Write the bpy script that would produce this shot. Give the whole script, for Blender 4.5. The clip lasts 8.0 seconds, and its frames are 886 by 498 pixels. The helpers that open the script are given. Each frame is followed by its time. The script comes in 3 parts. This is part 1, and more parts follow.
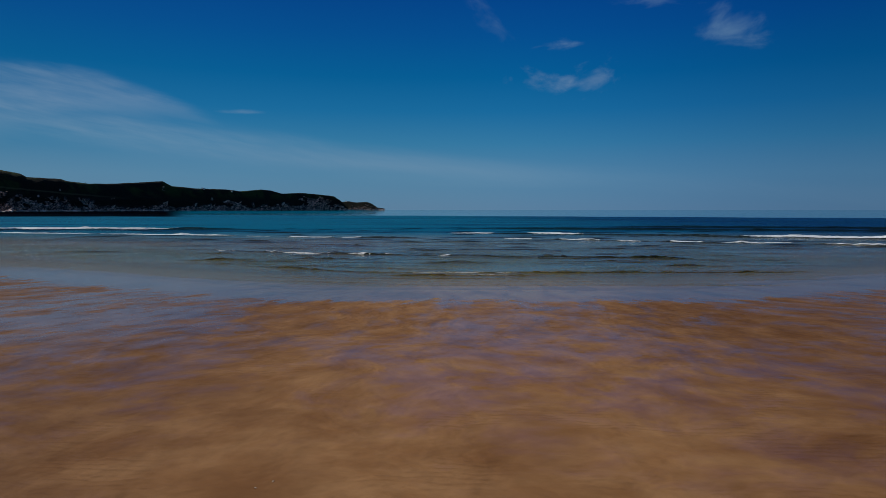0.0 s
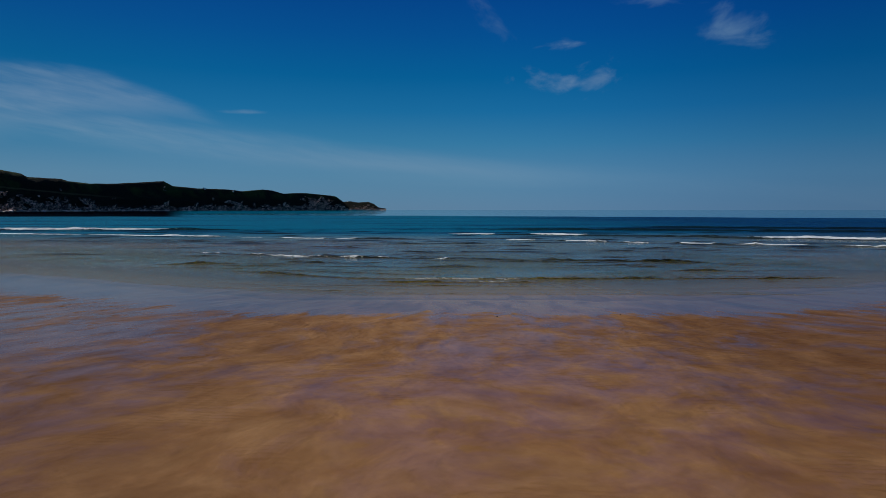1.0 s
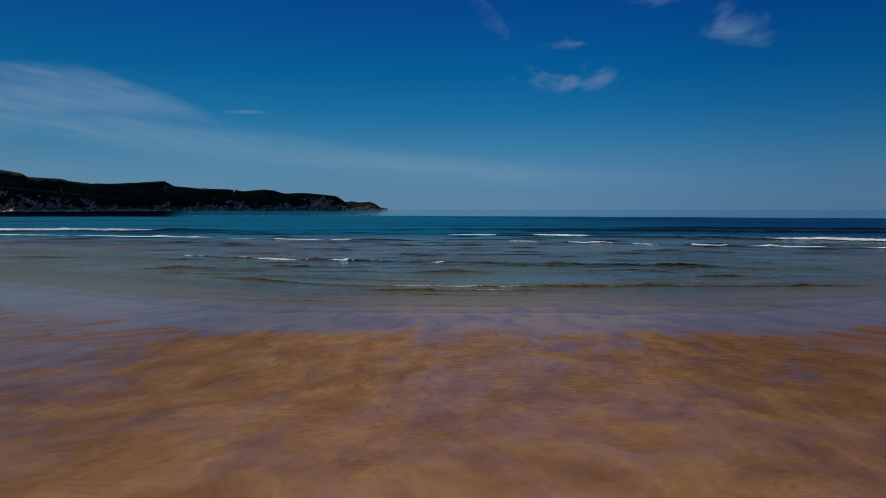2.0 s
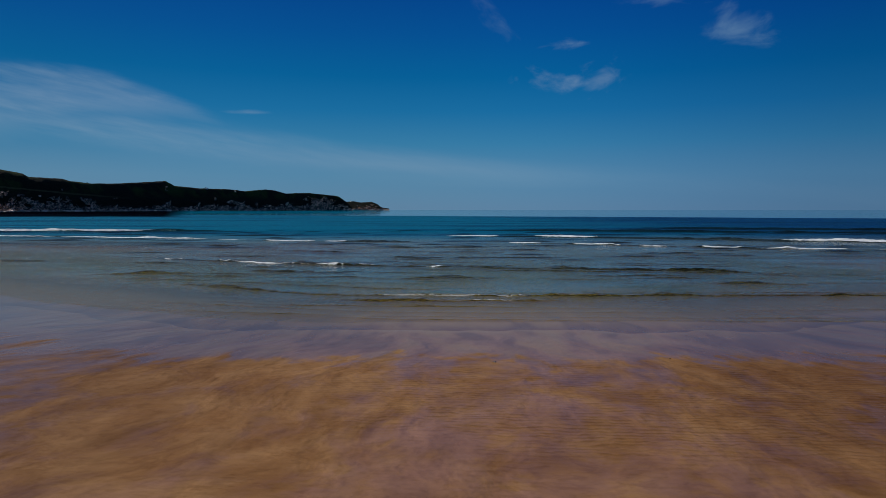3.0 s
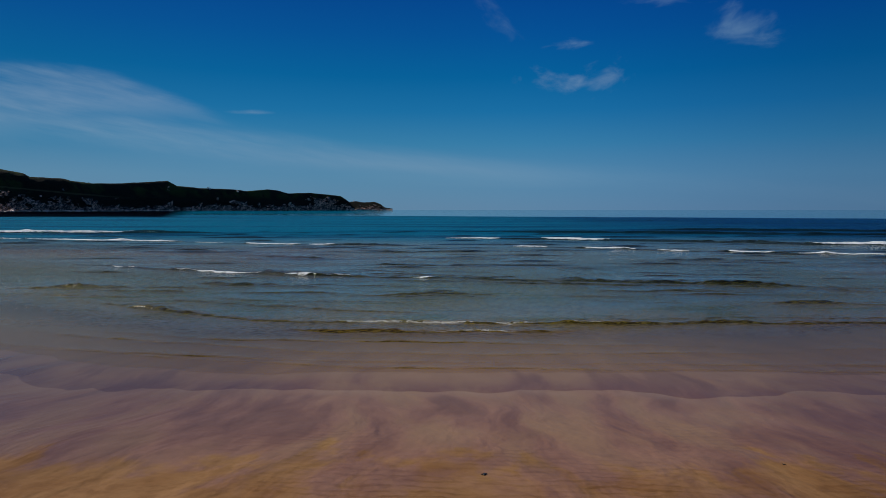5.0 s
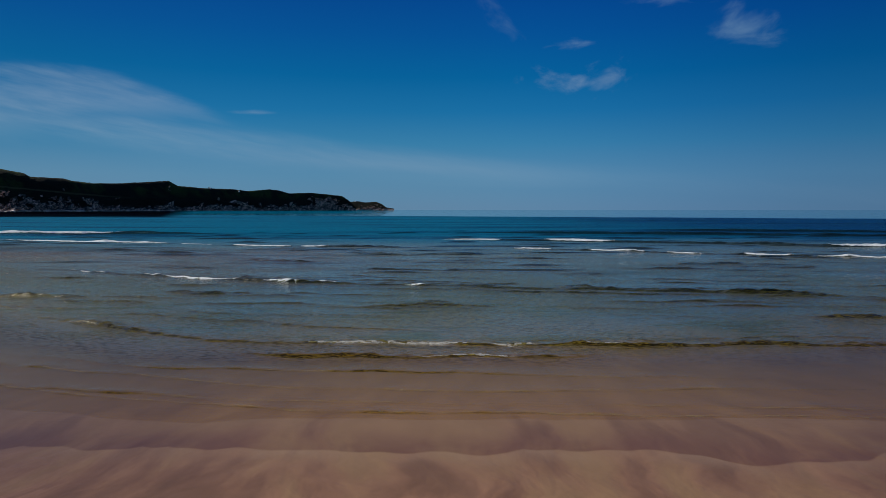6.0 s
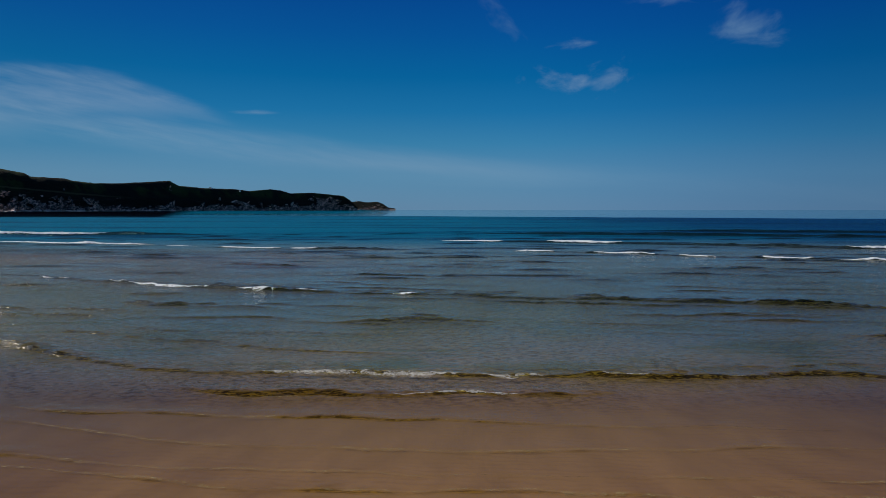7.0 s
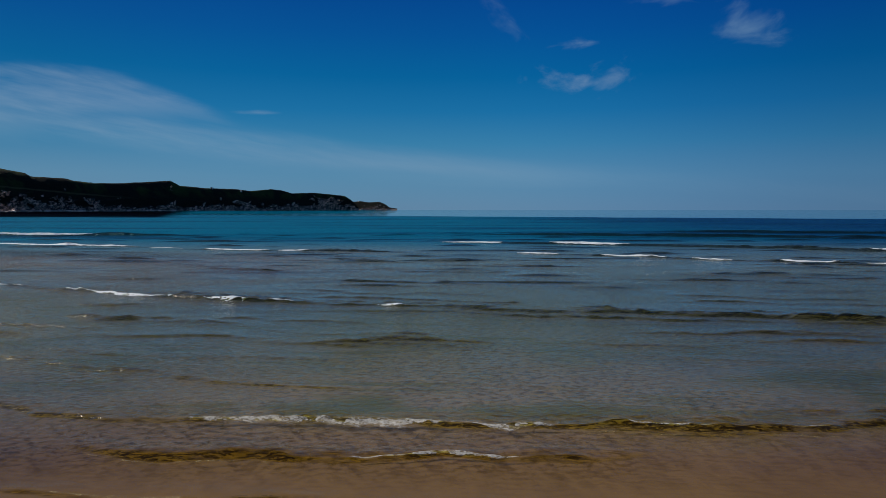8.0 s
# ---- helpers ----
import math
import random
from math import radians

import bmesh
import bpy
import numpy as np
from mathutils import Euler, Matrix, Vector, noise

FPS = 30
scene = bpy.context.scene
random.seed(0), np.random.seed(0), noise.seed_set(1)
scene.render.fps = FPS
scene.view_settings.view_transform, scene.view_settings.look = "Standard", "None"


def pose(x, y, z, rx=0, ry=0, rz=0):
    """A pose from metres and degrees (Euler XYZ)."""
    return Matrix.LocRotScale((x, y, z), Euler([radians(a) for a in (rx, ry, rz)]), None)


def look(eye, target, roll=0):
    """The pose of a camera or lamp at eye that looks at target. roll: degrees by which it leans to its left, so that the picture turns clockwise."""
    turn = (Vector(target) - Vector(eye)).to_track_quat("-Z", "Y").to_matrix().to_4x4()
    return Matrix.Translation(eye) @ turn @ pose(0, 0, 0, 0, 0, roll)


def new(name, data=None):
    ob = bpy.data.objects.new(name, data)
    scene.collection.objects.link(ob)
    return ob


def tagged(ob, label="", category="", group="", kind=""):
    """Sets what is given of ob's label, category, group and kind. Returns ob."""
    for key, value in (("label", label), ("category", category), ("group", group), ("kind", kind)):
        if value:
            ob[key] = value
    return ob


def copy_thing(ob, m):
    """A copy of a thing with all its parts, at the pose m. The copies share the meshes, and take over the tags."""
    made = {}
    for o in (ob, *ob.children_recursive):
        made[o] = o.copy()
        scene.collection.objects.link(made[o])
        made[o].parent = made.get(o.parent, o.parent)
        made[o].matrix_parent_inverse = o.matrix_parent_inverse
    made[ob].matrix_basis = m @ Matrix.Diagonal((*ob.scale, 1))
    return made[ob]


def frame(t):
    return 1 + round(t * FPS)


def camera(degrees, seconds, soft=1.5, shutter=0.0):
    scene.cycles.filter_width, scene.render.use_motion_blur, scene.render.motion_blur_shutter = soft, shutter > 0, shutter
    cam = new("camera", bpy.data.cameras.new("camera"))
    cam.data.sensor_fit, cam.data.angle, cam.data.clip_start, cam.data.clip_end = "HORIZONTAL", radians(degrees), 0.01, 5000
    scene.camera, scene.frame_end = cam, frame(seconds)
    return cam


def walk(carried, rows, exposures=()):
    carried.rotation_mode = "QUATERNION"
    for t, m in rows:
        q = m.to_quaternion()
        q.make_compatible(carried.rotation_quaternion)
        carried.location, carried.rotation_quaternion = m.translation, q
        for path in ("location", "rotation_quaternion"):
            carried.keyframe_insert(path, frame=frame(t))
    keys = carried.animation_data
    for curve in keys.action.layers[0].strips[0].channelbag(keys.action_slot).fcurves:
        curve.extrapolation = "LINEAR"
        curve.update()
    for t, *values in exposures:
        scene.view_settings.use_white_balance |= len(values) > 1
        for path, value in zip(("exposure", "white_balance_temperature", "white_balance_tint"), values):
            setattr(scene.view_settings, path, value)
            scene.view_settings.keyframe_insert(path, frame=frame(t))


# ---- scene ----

# ------------------------------------------------------------ camera and path
cam = camera(70.0, 8.0, soft=0.7)
EYE_Z, PITCH = 8.43, -3.63


def eye_row(t):
    """A level flight out over the beach at a steady pace, turning very slowly to the left."""
    return t, pose(0.753 * t, 7.31 * t, EYE_Z, 90 + PITCH, 0, 0.161 * t)


walk(cam, [eye_row(0.5 * i) for i in range(17)], exposures=[(0.0, 0.0), (4.0, 0.10), (8.0, 0.14)])

# ------------------------------------------------------------ sky and sun
SUN_TO = Vector((-0.77, 0.20, 0.62)).normalized()
SUN_ELEV = math.asin(SUN_TO.z)
SUN_AZ = math.atan2(SUN_TO.x, SUN_TO.y)

sun_data = bpy.data.lights.new("sun", "SUN")
sun_data.energy, sun_data.angle, sun_data.color = 3.4, radians(0.6), (1.0, 0.93, 0.84)
sun = new("sun", sun_data)
sun.matrix_world = look((0, 0, 60), Vector((0, 0, 60)) - SUN_TO)


class Nodes:
    """A short way to write node trees."""

    def __init__(self, tree):
        self.tree = tree
        tree.nodes.clear()

    def add(self, kind, inputs=None, **props):
        n = self.tree.nodes.new(kind)
        for key, value in props.items():
            setattr(n, key, value)
        for key, value in (inputs or {}).items():
            sock = n.inputs[key]
            if isinstance(value, bpy.types.NodeSocket):
                self.tree.links.new(value, sock)
            else:
                sock.default_value = value
        return n

    def math(self, op, a, b=0.0, c=0.0, clamp=False):
        return self.add("ShaderNodeMath", {0: a, 1: b, 2: c}, operation=op, use_clamp=clamp).outputs[0]

    def ramp(self, v, lo, hi, to_lo=0.0, to_hi=1.0):
        return self.add("ShaderNodeMapRange", {0: v, 1: lo, 2: hi, 3: to_lo, 4: to_hi},
                        interpolation_type="SMOOTHSTEP").outputs[0]

    def mix(self, fac, a, b, blend="MIX"):
        n = self.add("ShaderNodeMix", data_type="RGBA", blend_type=blend)
        for i, v in ((0, fac), (6, a), (7, b)):
            if isinstance(v, bpy.types.NodeSocket):
                self.tree.links.new(v, n.inputs[i])
            else:
                n.inputs[i].default_value = v if i == 0 else (*v, 1.0)
        return n.outputs[2]

    def noise(self, vec, scale, detail=3.0, rough=0.5, distort=0.0):
        return self.add("ShaderNodeTexNoise", {"Vector": vec, "Scale": scale, "Detail": detail, "Roughness": rough,
                                               "Distortion": distort}).outputs[0]

    def warp(self, vec, scale, reach):
        """Bends a pattern by a slow noise, so that it flows."""
        n = self.add("ShaderNodeTexNoise", {"Vector": vec, "Scale": scale, "Detail": 2.0}).outputs["Color"]
        n = self.add("ShaderNodeVectorMath", {0: n, 1: (0.5, 0.5, 0.5)}, operation="SUBTRACT").outputs[0]
        n = self.add("ShaderNodeVectorMath", {0: n, "Scale": reach}, operation="SCALE").outputs[0]
        return self.add("ShaderNodeVectorMath", {0: vec, 1: n}, operation="ADD").outputs[0]

    def stretch(self, vec, sx, sy, sz=1.0, turn=0.0, shift=(0, 0, 0)):
        return self.add("ShaderNodeMapping", {"Vector": vec, "Scale": (sx, sy, sz), "Rotation": (0, 0, turn),
                                              "Location": shift}).outputs[0]


world = bpy.data.worlds.new("daylight")
scene.world = world
world.use_nodes = True
W = Nodes(world.node_tree)
sky = W.add("ShaderNodeTexSky", sky_type="NISHITA", sun_disc=False, sun_elevation=SUN_ELEV, sun_rotation=SUN_AZ,
            altitude=0.0, air_density=1.0, dust_density=0.3, ozone_density=1.5).outputs[0]
direction = W.add("ShaderNodeTexCoord").outputs["Generated"]
sx, sy, sz = W.add("ShaderNodeSeparateXYZ", {0: direction}).outputs
# a deep polarised blue overhead that pales to sea haze at the horizon
SKY_STEPS = [(0.0, (1.02, 2.05, 3.30)), (0.05, (0.78, 2.12, 3.50)), (0.10, (0.32, 1.82, 3.42)), (0.15, (0.08, 1.38, 3.20)),
             (0.20, (0.0, 1.04, 2.82)), (0.26, (0.0, 0.71, 2.60)), (0.32, (0.0, 0.48, 2.30)), (0.46, (0.45, 0.95, 2.20)), (1.0, (0.6, 1.0, 1.9))]
band = W.add("ShaderNodeValToRGB", {0: sz})
ramp = band.color_ramp
while len(ramp.elements) < len(SKY_STEPS):
    ramp.elements.new(0.5)
for el, (at, rgb) in zip(ramp.elements, SKY_STEPS):
    el.position, el.color = at, (*rgb, 1.0)
tinted = W.mix(1.0, sky, (0.08, 0.28, 0.48), "MULTIPLY")
sky = W.mix(0.90, tinted, band.outputs[0])
ahead = W.math("MAXIMUM", sy, 0.02)
u = W.math("DIVIDE", sx, ahead)
v = W.math("DIVIDE", sz, ahead)
edge = W.math("MULTIPLY", W.ramp(u, 0.05, 0.72, 1.04, 0.78), W.ramp(u, -0.30, -0.75, 1.0, 0.93))
fade = W.add("ShaderNodeCombineXYZ", {0: W.math("MULTIPLY", edge, W.ramp(u, -0.15, 0.6, 1.0, 0.84)), 1: W.math("MULTIPLY", edge, W.ramp(u, 0.0, 0.6, 1.0, 0.95)), 2: W.math("MULTIPLY", edge, W.ramp(u, -0.2, 0.5, 1.0, 1.07))}).outputs[0]
sky = W.add("ShaderNodeMix", {0: 1.0, 6: sky, 7: fade}, data_type="RGBA", blend_type="MULTIPLY").outputs[2]
plane = W.add("ShaderNodeCombineXYZ", {0: u, 1: v, 2: 0.0}).outputs[0]


def cloud(cu, cv, ru, rv, turn, noise_turn, scale, stretch_x, gain, seed, soft=0.7, ragged=2.6):
    """A wisp of high cloud about (cu, cv), ragged by stretched noise."""
    p = W.add("ShaderNodeMapping", {"Vector": plane, "Location": (-cu, -cv, 0)}).outputs[0]
    p = W.add("ShaderNodeVectorRotate", {"Vector": p, "Angle": turn}, rotation_type="Z_AXIS").outputs[0]
    e = W.add("ShaderNodeMapping", {"Vector": p, "Scale": (1 / ru, 1 / rv, 0)}).outputs[0]
    r = W.add("ShaderNodeVectorMath", {0: e}, operation="LENGTH").outputs["Value"]
    q = W.add("ShaderNodeVectorRotate", {"Vector": plane, "Angle": noise_turn}, rotation_type="Z_AXIS").outputs[0]
    q = W.add("ShaderNodeMapping", {"Vector": q, "Scale": (scale / stretch_x, scale, 1), "Location": (seed, seed * 1.7, seed)}).outputs[0]
    n = W.noise(q, 1.0, 4.5, 0.54, 0.3)
    body = W.math("ADD", W.math("SUBTRACT", 1.0, r), W.math("MULTIPLY", W.math("SUBTRACT", n, 0.5), ragged))
    return W.math("MULTIPLY", W.ramp(body, 0.05, 0.05 + soft), gain)


def cirrus():
    """The broad veil over the headland: a bank with a rounded upper rim, and a long streak that sinks towards the horizon."""
    q = W.add("ShaderNodeVectorRotate", {"Vector": plane, "Angle": 0.20}, rotation_type="Z_AXIS").outputs[0]
    n = W.math("SUBTRACT", W.noise(W.stretch(q, 5.0, 30.0), 1.0, 5.0, 0.55, 0.25), 0.5)
    wisp = W.math("SUBTRACT", W.noise(W.stretch(q, 9.0, 75.0, 1, 0, (3, 1, 0)), 1.0, 4.0, 0.55, 0.3), 0.5)
    along = W.math("ADD", u, 0.70)
    over = W.math("MAXIMUM", along, 0.0)
    rim = W.math("SUBTRACT", 0.236, W.math("MULTIPLY", W.math("MULTIPLY", over, over), 0.74))
    inside = W.math("ADD", W.math("SUBTRACT", rim, v), W.math("MULTIPLY", n, 0.035))
    floor = W.math("ADD", W.math("ADD", W.ramp(u, -0.75, -0.45, 0.120, 0.142), W.math("MULTIPLY", n, 0.06)), W.math("MULTIPLY", wisp, 0.02))
    bank = W.math("MULTIPLY", W.ramp(inside, -0.004, 0.022), W.ramp(W.math("SUBTRACT", v, floor), -0.028, 0.030))
    bank = W.math("MULTIPLY", bank, W.math("ADD", 0.23, W.math("ADD", W.math("MULTIPLY", n, 0.75), W.math("MULTIPLY", wisp, 0.30))))
    mid = W.math("ADD", W.math("SUBTRACT", 0.150, W.math("MULTIPLY", along, 0.140)), W.math("MULTIPLY", W.math("MULTIPLY", along, along), 0.034))
    off = W.math("ABSOLUTE", W.math("ADD", W.math("SUBTRACT", v, mid), W.math("MULTIPLY", n, 0.022)))
    streak = W.math("MULTIPLY", W.ramp(W.math("DIVIDE", off, W.ramp(u, -0.6, 0.2, 0.040, 0.022)), 0.1, 1.0, 1.0, 0.0), W.math("MULTIPLY", W.ramp(u, -0.55, 0.20, 0.20, 0.02), W.math("ADD", 1.0, W.math("MULTIPLY", wisp, 2.0))))
    haze = W.math("MULTIPLY", W.ramp(v, 0.15, 0.05), W.ramp(u, -0.2, -0.7, 0.03, 0.10))
    return W.math("MAXIMUM", W.math("ADD", W.math("MAXIMUM", bank, streak), haze), 0.0)


parts = [
    cirrus(),
    cloud(-0.31, 0.151, 0.046, 0.006, 0.02, 0.0, 44, 4.0, 0.22, 2.2, 0.9, 1.8),
    cloud(0.435, 0.282, 0.066, 0.036, -0.35, -0.45, 30, 1.9, 0.36, 1.3, 1.7, 2.8),
    cloud(0.480, 0.262, 0.050, 0.012, -0.05, -0.1, 44, 2.5, 0.22, 6.6, 1.5, 3.0),
    cloud(0.165, 0.197, 0.062, 0.016, 0.18, 0.1, 42, 1.7, 0.36, 5.2, 1.8, 3.4),
    cloud(0.238, 0.203, 0.056, 0.028, -0.20, -0.4, 42, 1.6, 0.29, 9.4, 1.9, 3.6),
    cloud(0.188, 0.256, 0.046, 0.010, -0.1, -0.15, 50, 2.6, 0.30, 2.6, 1.5, 2.8),
    cloud(0.072, 0.294, 0.050, 0.018, 0.75, 0.65, 50, 2.0, 0.15, 4.4, 1.6, 2.8),
    cloud(0.32, 0.322, 0.090, 0.012, 0.05, -0.1, 46, 2.6, 0.24, 8.1, 1.5, 2.6),
    cloud(-0.05, 0.066, 0.55, 0.030, 0.05, 0.05, 22, 9.0, 0.16, 6.3, 1.3, 1.2),
]
cover = parts[0]
for p in parts[1:]:
    cover = W.math("ADD", cover, p)
cover = W.math("MULTIPLY", W.math("MINIMUM", cover, 0.6), W.ramp(sy, 0.02, 0.3))
sky = W.mix(cover, sky, W.mix(W.ramp(v, 0.17, 0.30), (2.85, 3.70, 4.70), (2.1, 3.45, 4.65)))
back = W.add("ShaderNodeBackground", {"Color": sky, "Strength": 0.1})
W.add("ShaderNodeOutputWorld", {"Surface": back.outputs[0]})

# ------------------------------------------------------------ materials


def material(name):
    m = bpy.data.materials.new(name)
    m.use_nodes = True
    return m, Nodes(m.node_tree)


def finish(t, shader):
    t.add("ShaderNodeOutputMaterial", {"Surface": shader})


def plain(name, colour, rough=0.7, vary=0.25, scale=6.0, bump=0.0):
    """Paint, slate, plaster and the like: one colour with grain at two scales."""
    m, t = material(name)
    p = t.add("ShaderNodeTexCoord").outputs["Object"]
    n = t.noise(p, scale, 4.0)
    n2 = t.noise(p, scale * 7, 3.0)
    k = t.math("ADD", t.math("MULTIPLY", n, 0.7), t.math("MULTIPLY", n2, 0.3))
    c = t.mix(k, [x * (1 - vary) for x in colour], [min(1, x * (1 + vary)) for x in colour])
    ins = {"Base Color": c, "Roughness": rough}
    if bump:
        ins["Normal"] = t.add("ShaderNodeBump", {"Height": k, "Strength": 0.6, "Distance": bump}).outputs[0]
    finish(t, t.add("ShaderNodeBsdfPrincipled", ins).outputs[0])
    return m


def from_shore(t, x, y):
    """y counted along the middle of the bay: the water's edge curves out to sea on both sides."""
    left = t.math("MULTIPLY", t.math("MAXIMUM", t.math("SUBTRACT", -14.0, x), 0.0), 0.5)
    right = t.math("MULTIPLY", t.math("MAXIMUM", t.math("SUBTRACT", x, 25.0), 0.0), 0.42)
    return t.math("SUBTRACT", y, t.math("MINIMUM", t.math("ADD", left, right), 70.0))


def bump_at(t, x, y, cx, cy, rx, ry):
    """1 at the middle of an oval of ground, falling softly to 0 past its rim."""
    ox = t.math("DIVIDE", t.math("SUBTRACT", x, cx), rx)
    oy = t.math("DIVIDE", t.math("SUBTRACT", y, cy), ry)
    return t.ramp(t.math("ADD", t.math("MULTIPLY", ox, ox), t.math("MULTIPLY", oy, oy)), 0.15, 1.5, 1.0, 0.0)


def sand_material():
    m, t = material("beach_sand")
    p = t.add("ShaderNodeTexCoord").outputs["Object"]
    q = t.warp(t.warp(p, 0.07, 6.0), 0.30, 1.2)
    x, y, z = t.add("ShaderNodeSeparateXYZ", {0: q}).outputs
    px, py, _ = t.add("ShaderNodeSeparateXYZ", {0: p}).outputs
    b = from_shore(t, px, py)
    # the ebb drains towards the middle of the bay: runnels fan out from there
    reach = t.math("MAXIMUM", t.math("SUBTRACT", 118.0, y), 45.0)
    fan_u = t.math("MULTIPLY", t.math("DIVIDE", t.math("SUBTRACT", x, 5.0), reach), 72.0)
    flow = t.add("ShaderNodeCombineXYZ", {0: fan_u, 1: y, 2: 0.0}).outputs[0]
    # where a film of water still lies on the sand
    big = t.noise(t.stretch(flow, 0.10, 0.095, 1, 0.3), 1.0, 2.0, 0.5)
    mid = t.noise(t.stretch(flow, 0.34, 0.26, 1, 0.15), 1.0, 4.0, 0.58)
    fine = t.noise(t.stretch(flow, 1.0, 0.95, 1, 0.2), 1.0, 3.0, 0.55, 0.3)
    low = t.math("ADD", t.math("ADD", t.math("MULTIPLY", big, 0.30), t.math("MULTIPLY", mid, 0.48)),
                 t.math("MULTIPLY", fine, 0.22))
    edge = t.math("ADD", b, t.math("MULTIPLY", t.math("SUBTRACT", mid, 0.5), 10.0))
    wet = t.math("ADD", low, t.ramp(edge, 55.0, 61.0, 0.0, 0.5))
    for cx, cy, rx, ry, gain in ((-7.0, 50.0, 9.0, 11.0, -0.08), (21.0, 49.0, 11.0, 12.0, -0.07), (5.5, 46.0, 8.0, 14.0, 0.03),
                                 (-27.0, 49.0, 14.0, 15.0, 0.055), (-12.0, 22.0, 12.0, 12.0, -0.06)):
        wet = t.math("ADD", wet, t.math("MULTIPLY", bump_at(t, x, y, cx, cy, rx, ry), gain))
    wet = t.math("ADD", wet, t.ramp(y, 34.0, 18.0, 0.0, -0.05))
    # ripple marks, in patches
    sway = t.math("MULTIPLY", t.noise(t.stretch(p, 0.55, 0.7, 1), 1.0, 3.0, 0.55), 18.0)
    crest = t.math("SINE", t.math("ADD", t.math("ADD", t.math("MULTIPLY", py, 17.5), t.math("MULTIPLY", px, 1.1)), sway))
    uneven = t.noise(t.stretch(p, 1.3, 3.0, 1, 0, (2, 2, 0)), 1.0, 3.0, 0.55)
    wave = t.math("ADD", 0.5, t.math("MULTIPLY", crest, t.ramp(uneven, 0.36, 0.64, 0.05, 0.40)))
    rip = t.noise(t.stretch(q, 0.13, 0.15, 1, 0, (4, 2, 0)), 1.0, 3.0)
    patch = t.ramp(rip, 0.52, 0.66, 0.0, 0.6)
    zone = t.math("MULTIPLY", t.ramp(x, -6.0, 3.0, 0.25, 1.0), t.math("MULTIPLY", t.ramp(py, 37.0, 45.0), t.ramp(b, 59.0, 54.0)))
    patch = t.math("MAXIMUM", patch, t.math("MULTIPLY", t.ramp(rip, 0.34, 0.56, 0.2, 1.0), zone))
    sub = t.math("MULTIPLY", t.ramp(rip, 0.36, 0.56, 0.2, 1.0), t.ramp(b, 65.0, 70.0))
    patch = t.math("MAXIMUM", patch, sub)
    wet = t.math("ADD", wet, t.math("MULTIPLY", t.math("MULTIPLY", t.math("SUBTRACT", 0.5, wave), patch), 0.10))
    spots = t.noise(t.stretch(flow, 0.55, 0.50, 1, 0, (2, 6, 0)), 1.0, 3.0, 0.5)
    wet = t.math("ADD", wet, t.ramp(spots, 0.58, 0.70, 0.0, -0.10))
    wet = t.ramp(wet, 0.40, 0.63)
    # colour: gold where it has drained, rosy brown where it is soaked, with dark blotches and grains
    grain = t.noise(p, 90.0, 2.0)
    tone = t.noise(t.stretch(flow, 0.42, 0.36, 1, 0, (5, 1, 0)), 1.0, 4.0, 0.55)
    dryc = t.mix(t.ramp(tone, 0.3, 0.7), (0.245, 0.118, 0.045), (0.340, 0.184, 0.080))
    wetc = t.mix(t.ramp(tone, 0.3, 0.7), (0.250, 0.118, 0.062), (0.330, 0.168, 0.094))
    c = t.mix(wet, dryc, wetc)
    blot = t.noise(t.stretch(flow, 0.32, 0.27, 1, 0, (3, 9, 0)), 1.0, 5.0, 0.55)
    blot = t.math("MULTIPLY", t.ramp(blot, 0.40, 0.70, 0.0, 0.46), t.ramp(b, 57.0, 66.0, 1.0, 0.3))
    c = t.mix(blot, c, t.mix(1.0, c, (0.52, 0.44, 0.40), "MULTIPLY"))
    # ripple relief shaded in the colour, since the sun runs along the crests
    ripple_shade = t.math("MULTIPLY", t.ramp(wave, 0.48, 0.80), t.math("MULTIPLY", patch, 0.46))
    ripple_shade = t.math("MULTIPLY", ripple_shade, t.math("MAXIMUM", t.ramp(b, 57.0, 62.0, 1.0, 0.08), t.ramp(b, 66.0, 70.0, 0.0, 0.38)))
    pit = t.noise(t.stretch(q, 2.1, 2.4, 1, 0.3), 1.0, 4.0, 0.62, 0.3)
    pit = t.math("MULTIPLY", t.ramp(pit, 0.46, 0.66, 0.0, 0.36), t.math("MULTIPLY", t.ramp(py, 30.0, 42.0, 0.3, 1.0), t.ramp(b, 55.0, 60.0, 1.0, 0.15)))
    c = t.mix(pit, c, t.mix(1.0, c, (0.58, 0.50, 0.44), "MULTIPLY"))
    # soft fans of lighter sand that the backwash drew out
    fan = t.noise(t.stretch(flow, 0.30, 0.14, 1, 0, (8, 3, 0)), 1.0, 4.0, 0.5)
    wash = t.math("MULTIPLY", t.math("MULTIPLY", t.ramp(b, 54.0, 60.0), t.ramp(b, 66.0, 72.0, 1.0, 0.0)), t.ramp(fan, 0.36, 0.66))
    c = t.mix(t.ramp(b, 60.0, 74.0, 0.0, 0.8), c, t.mix(tone, t.mix(t.ramp(b, 71.0, 78.0), (0.200, 0.131, 0.056), (0.150, 0.104, 0.036)), t.mix(t.ramp(b, 71.0, 78.0), (0.268, 0.175, 0.078), (0.203, 0.139, 0.052))))
    c = t.mix(t.ramp(b, 79.0, 86.0), c, t.mix(tone, (0.238, 0.190, 0.135), (0.320, 0.255, 0.180)))
    c = t.mix(t.math("MULTIPLY", wash, 0.68), c, (0.32, 0.198, 0.084))
    drag = t.math("MULTIPLY", t.math("MULTIPLY", t.ramp(b, 56.0, 61.0), t.ramp(b, 67.0, 73.0, 1.0, 0.0)), t.ramp(fan, 0.50, 0.34))
    c = t.mix(t.math("MULTIPLY", drag, 0.58), c, (0.145, 0.078, 0.034))
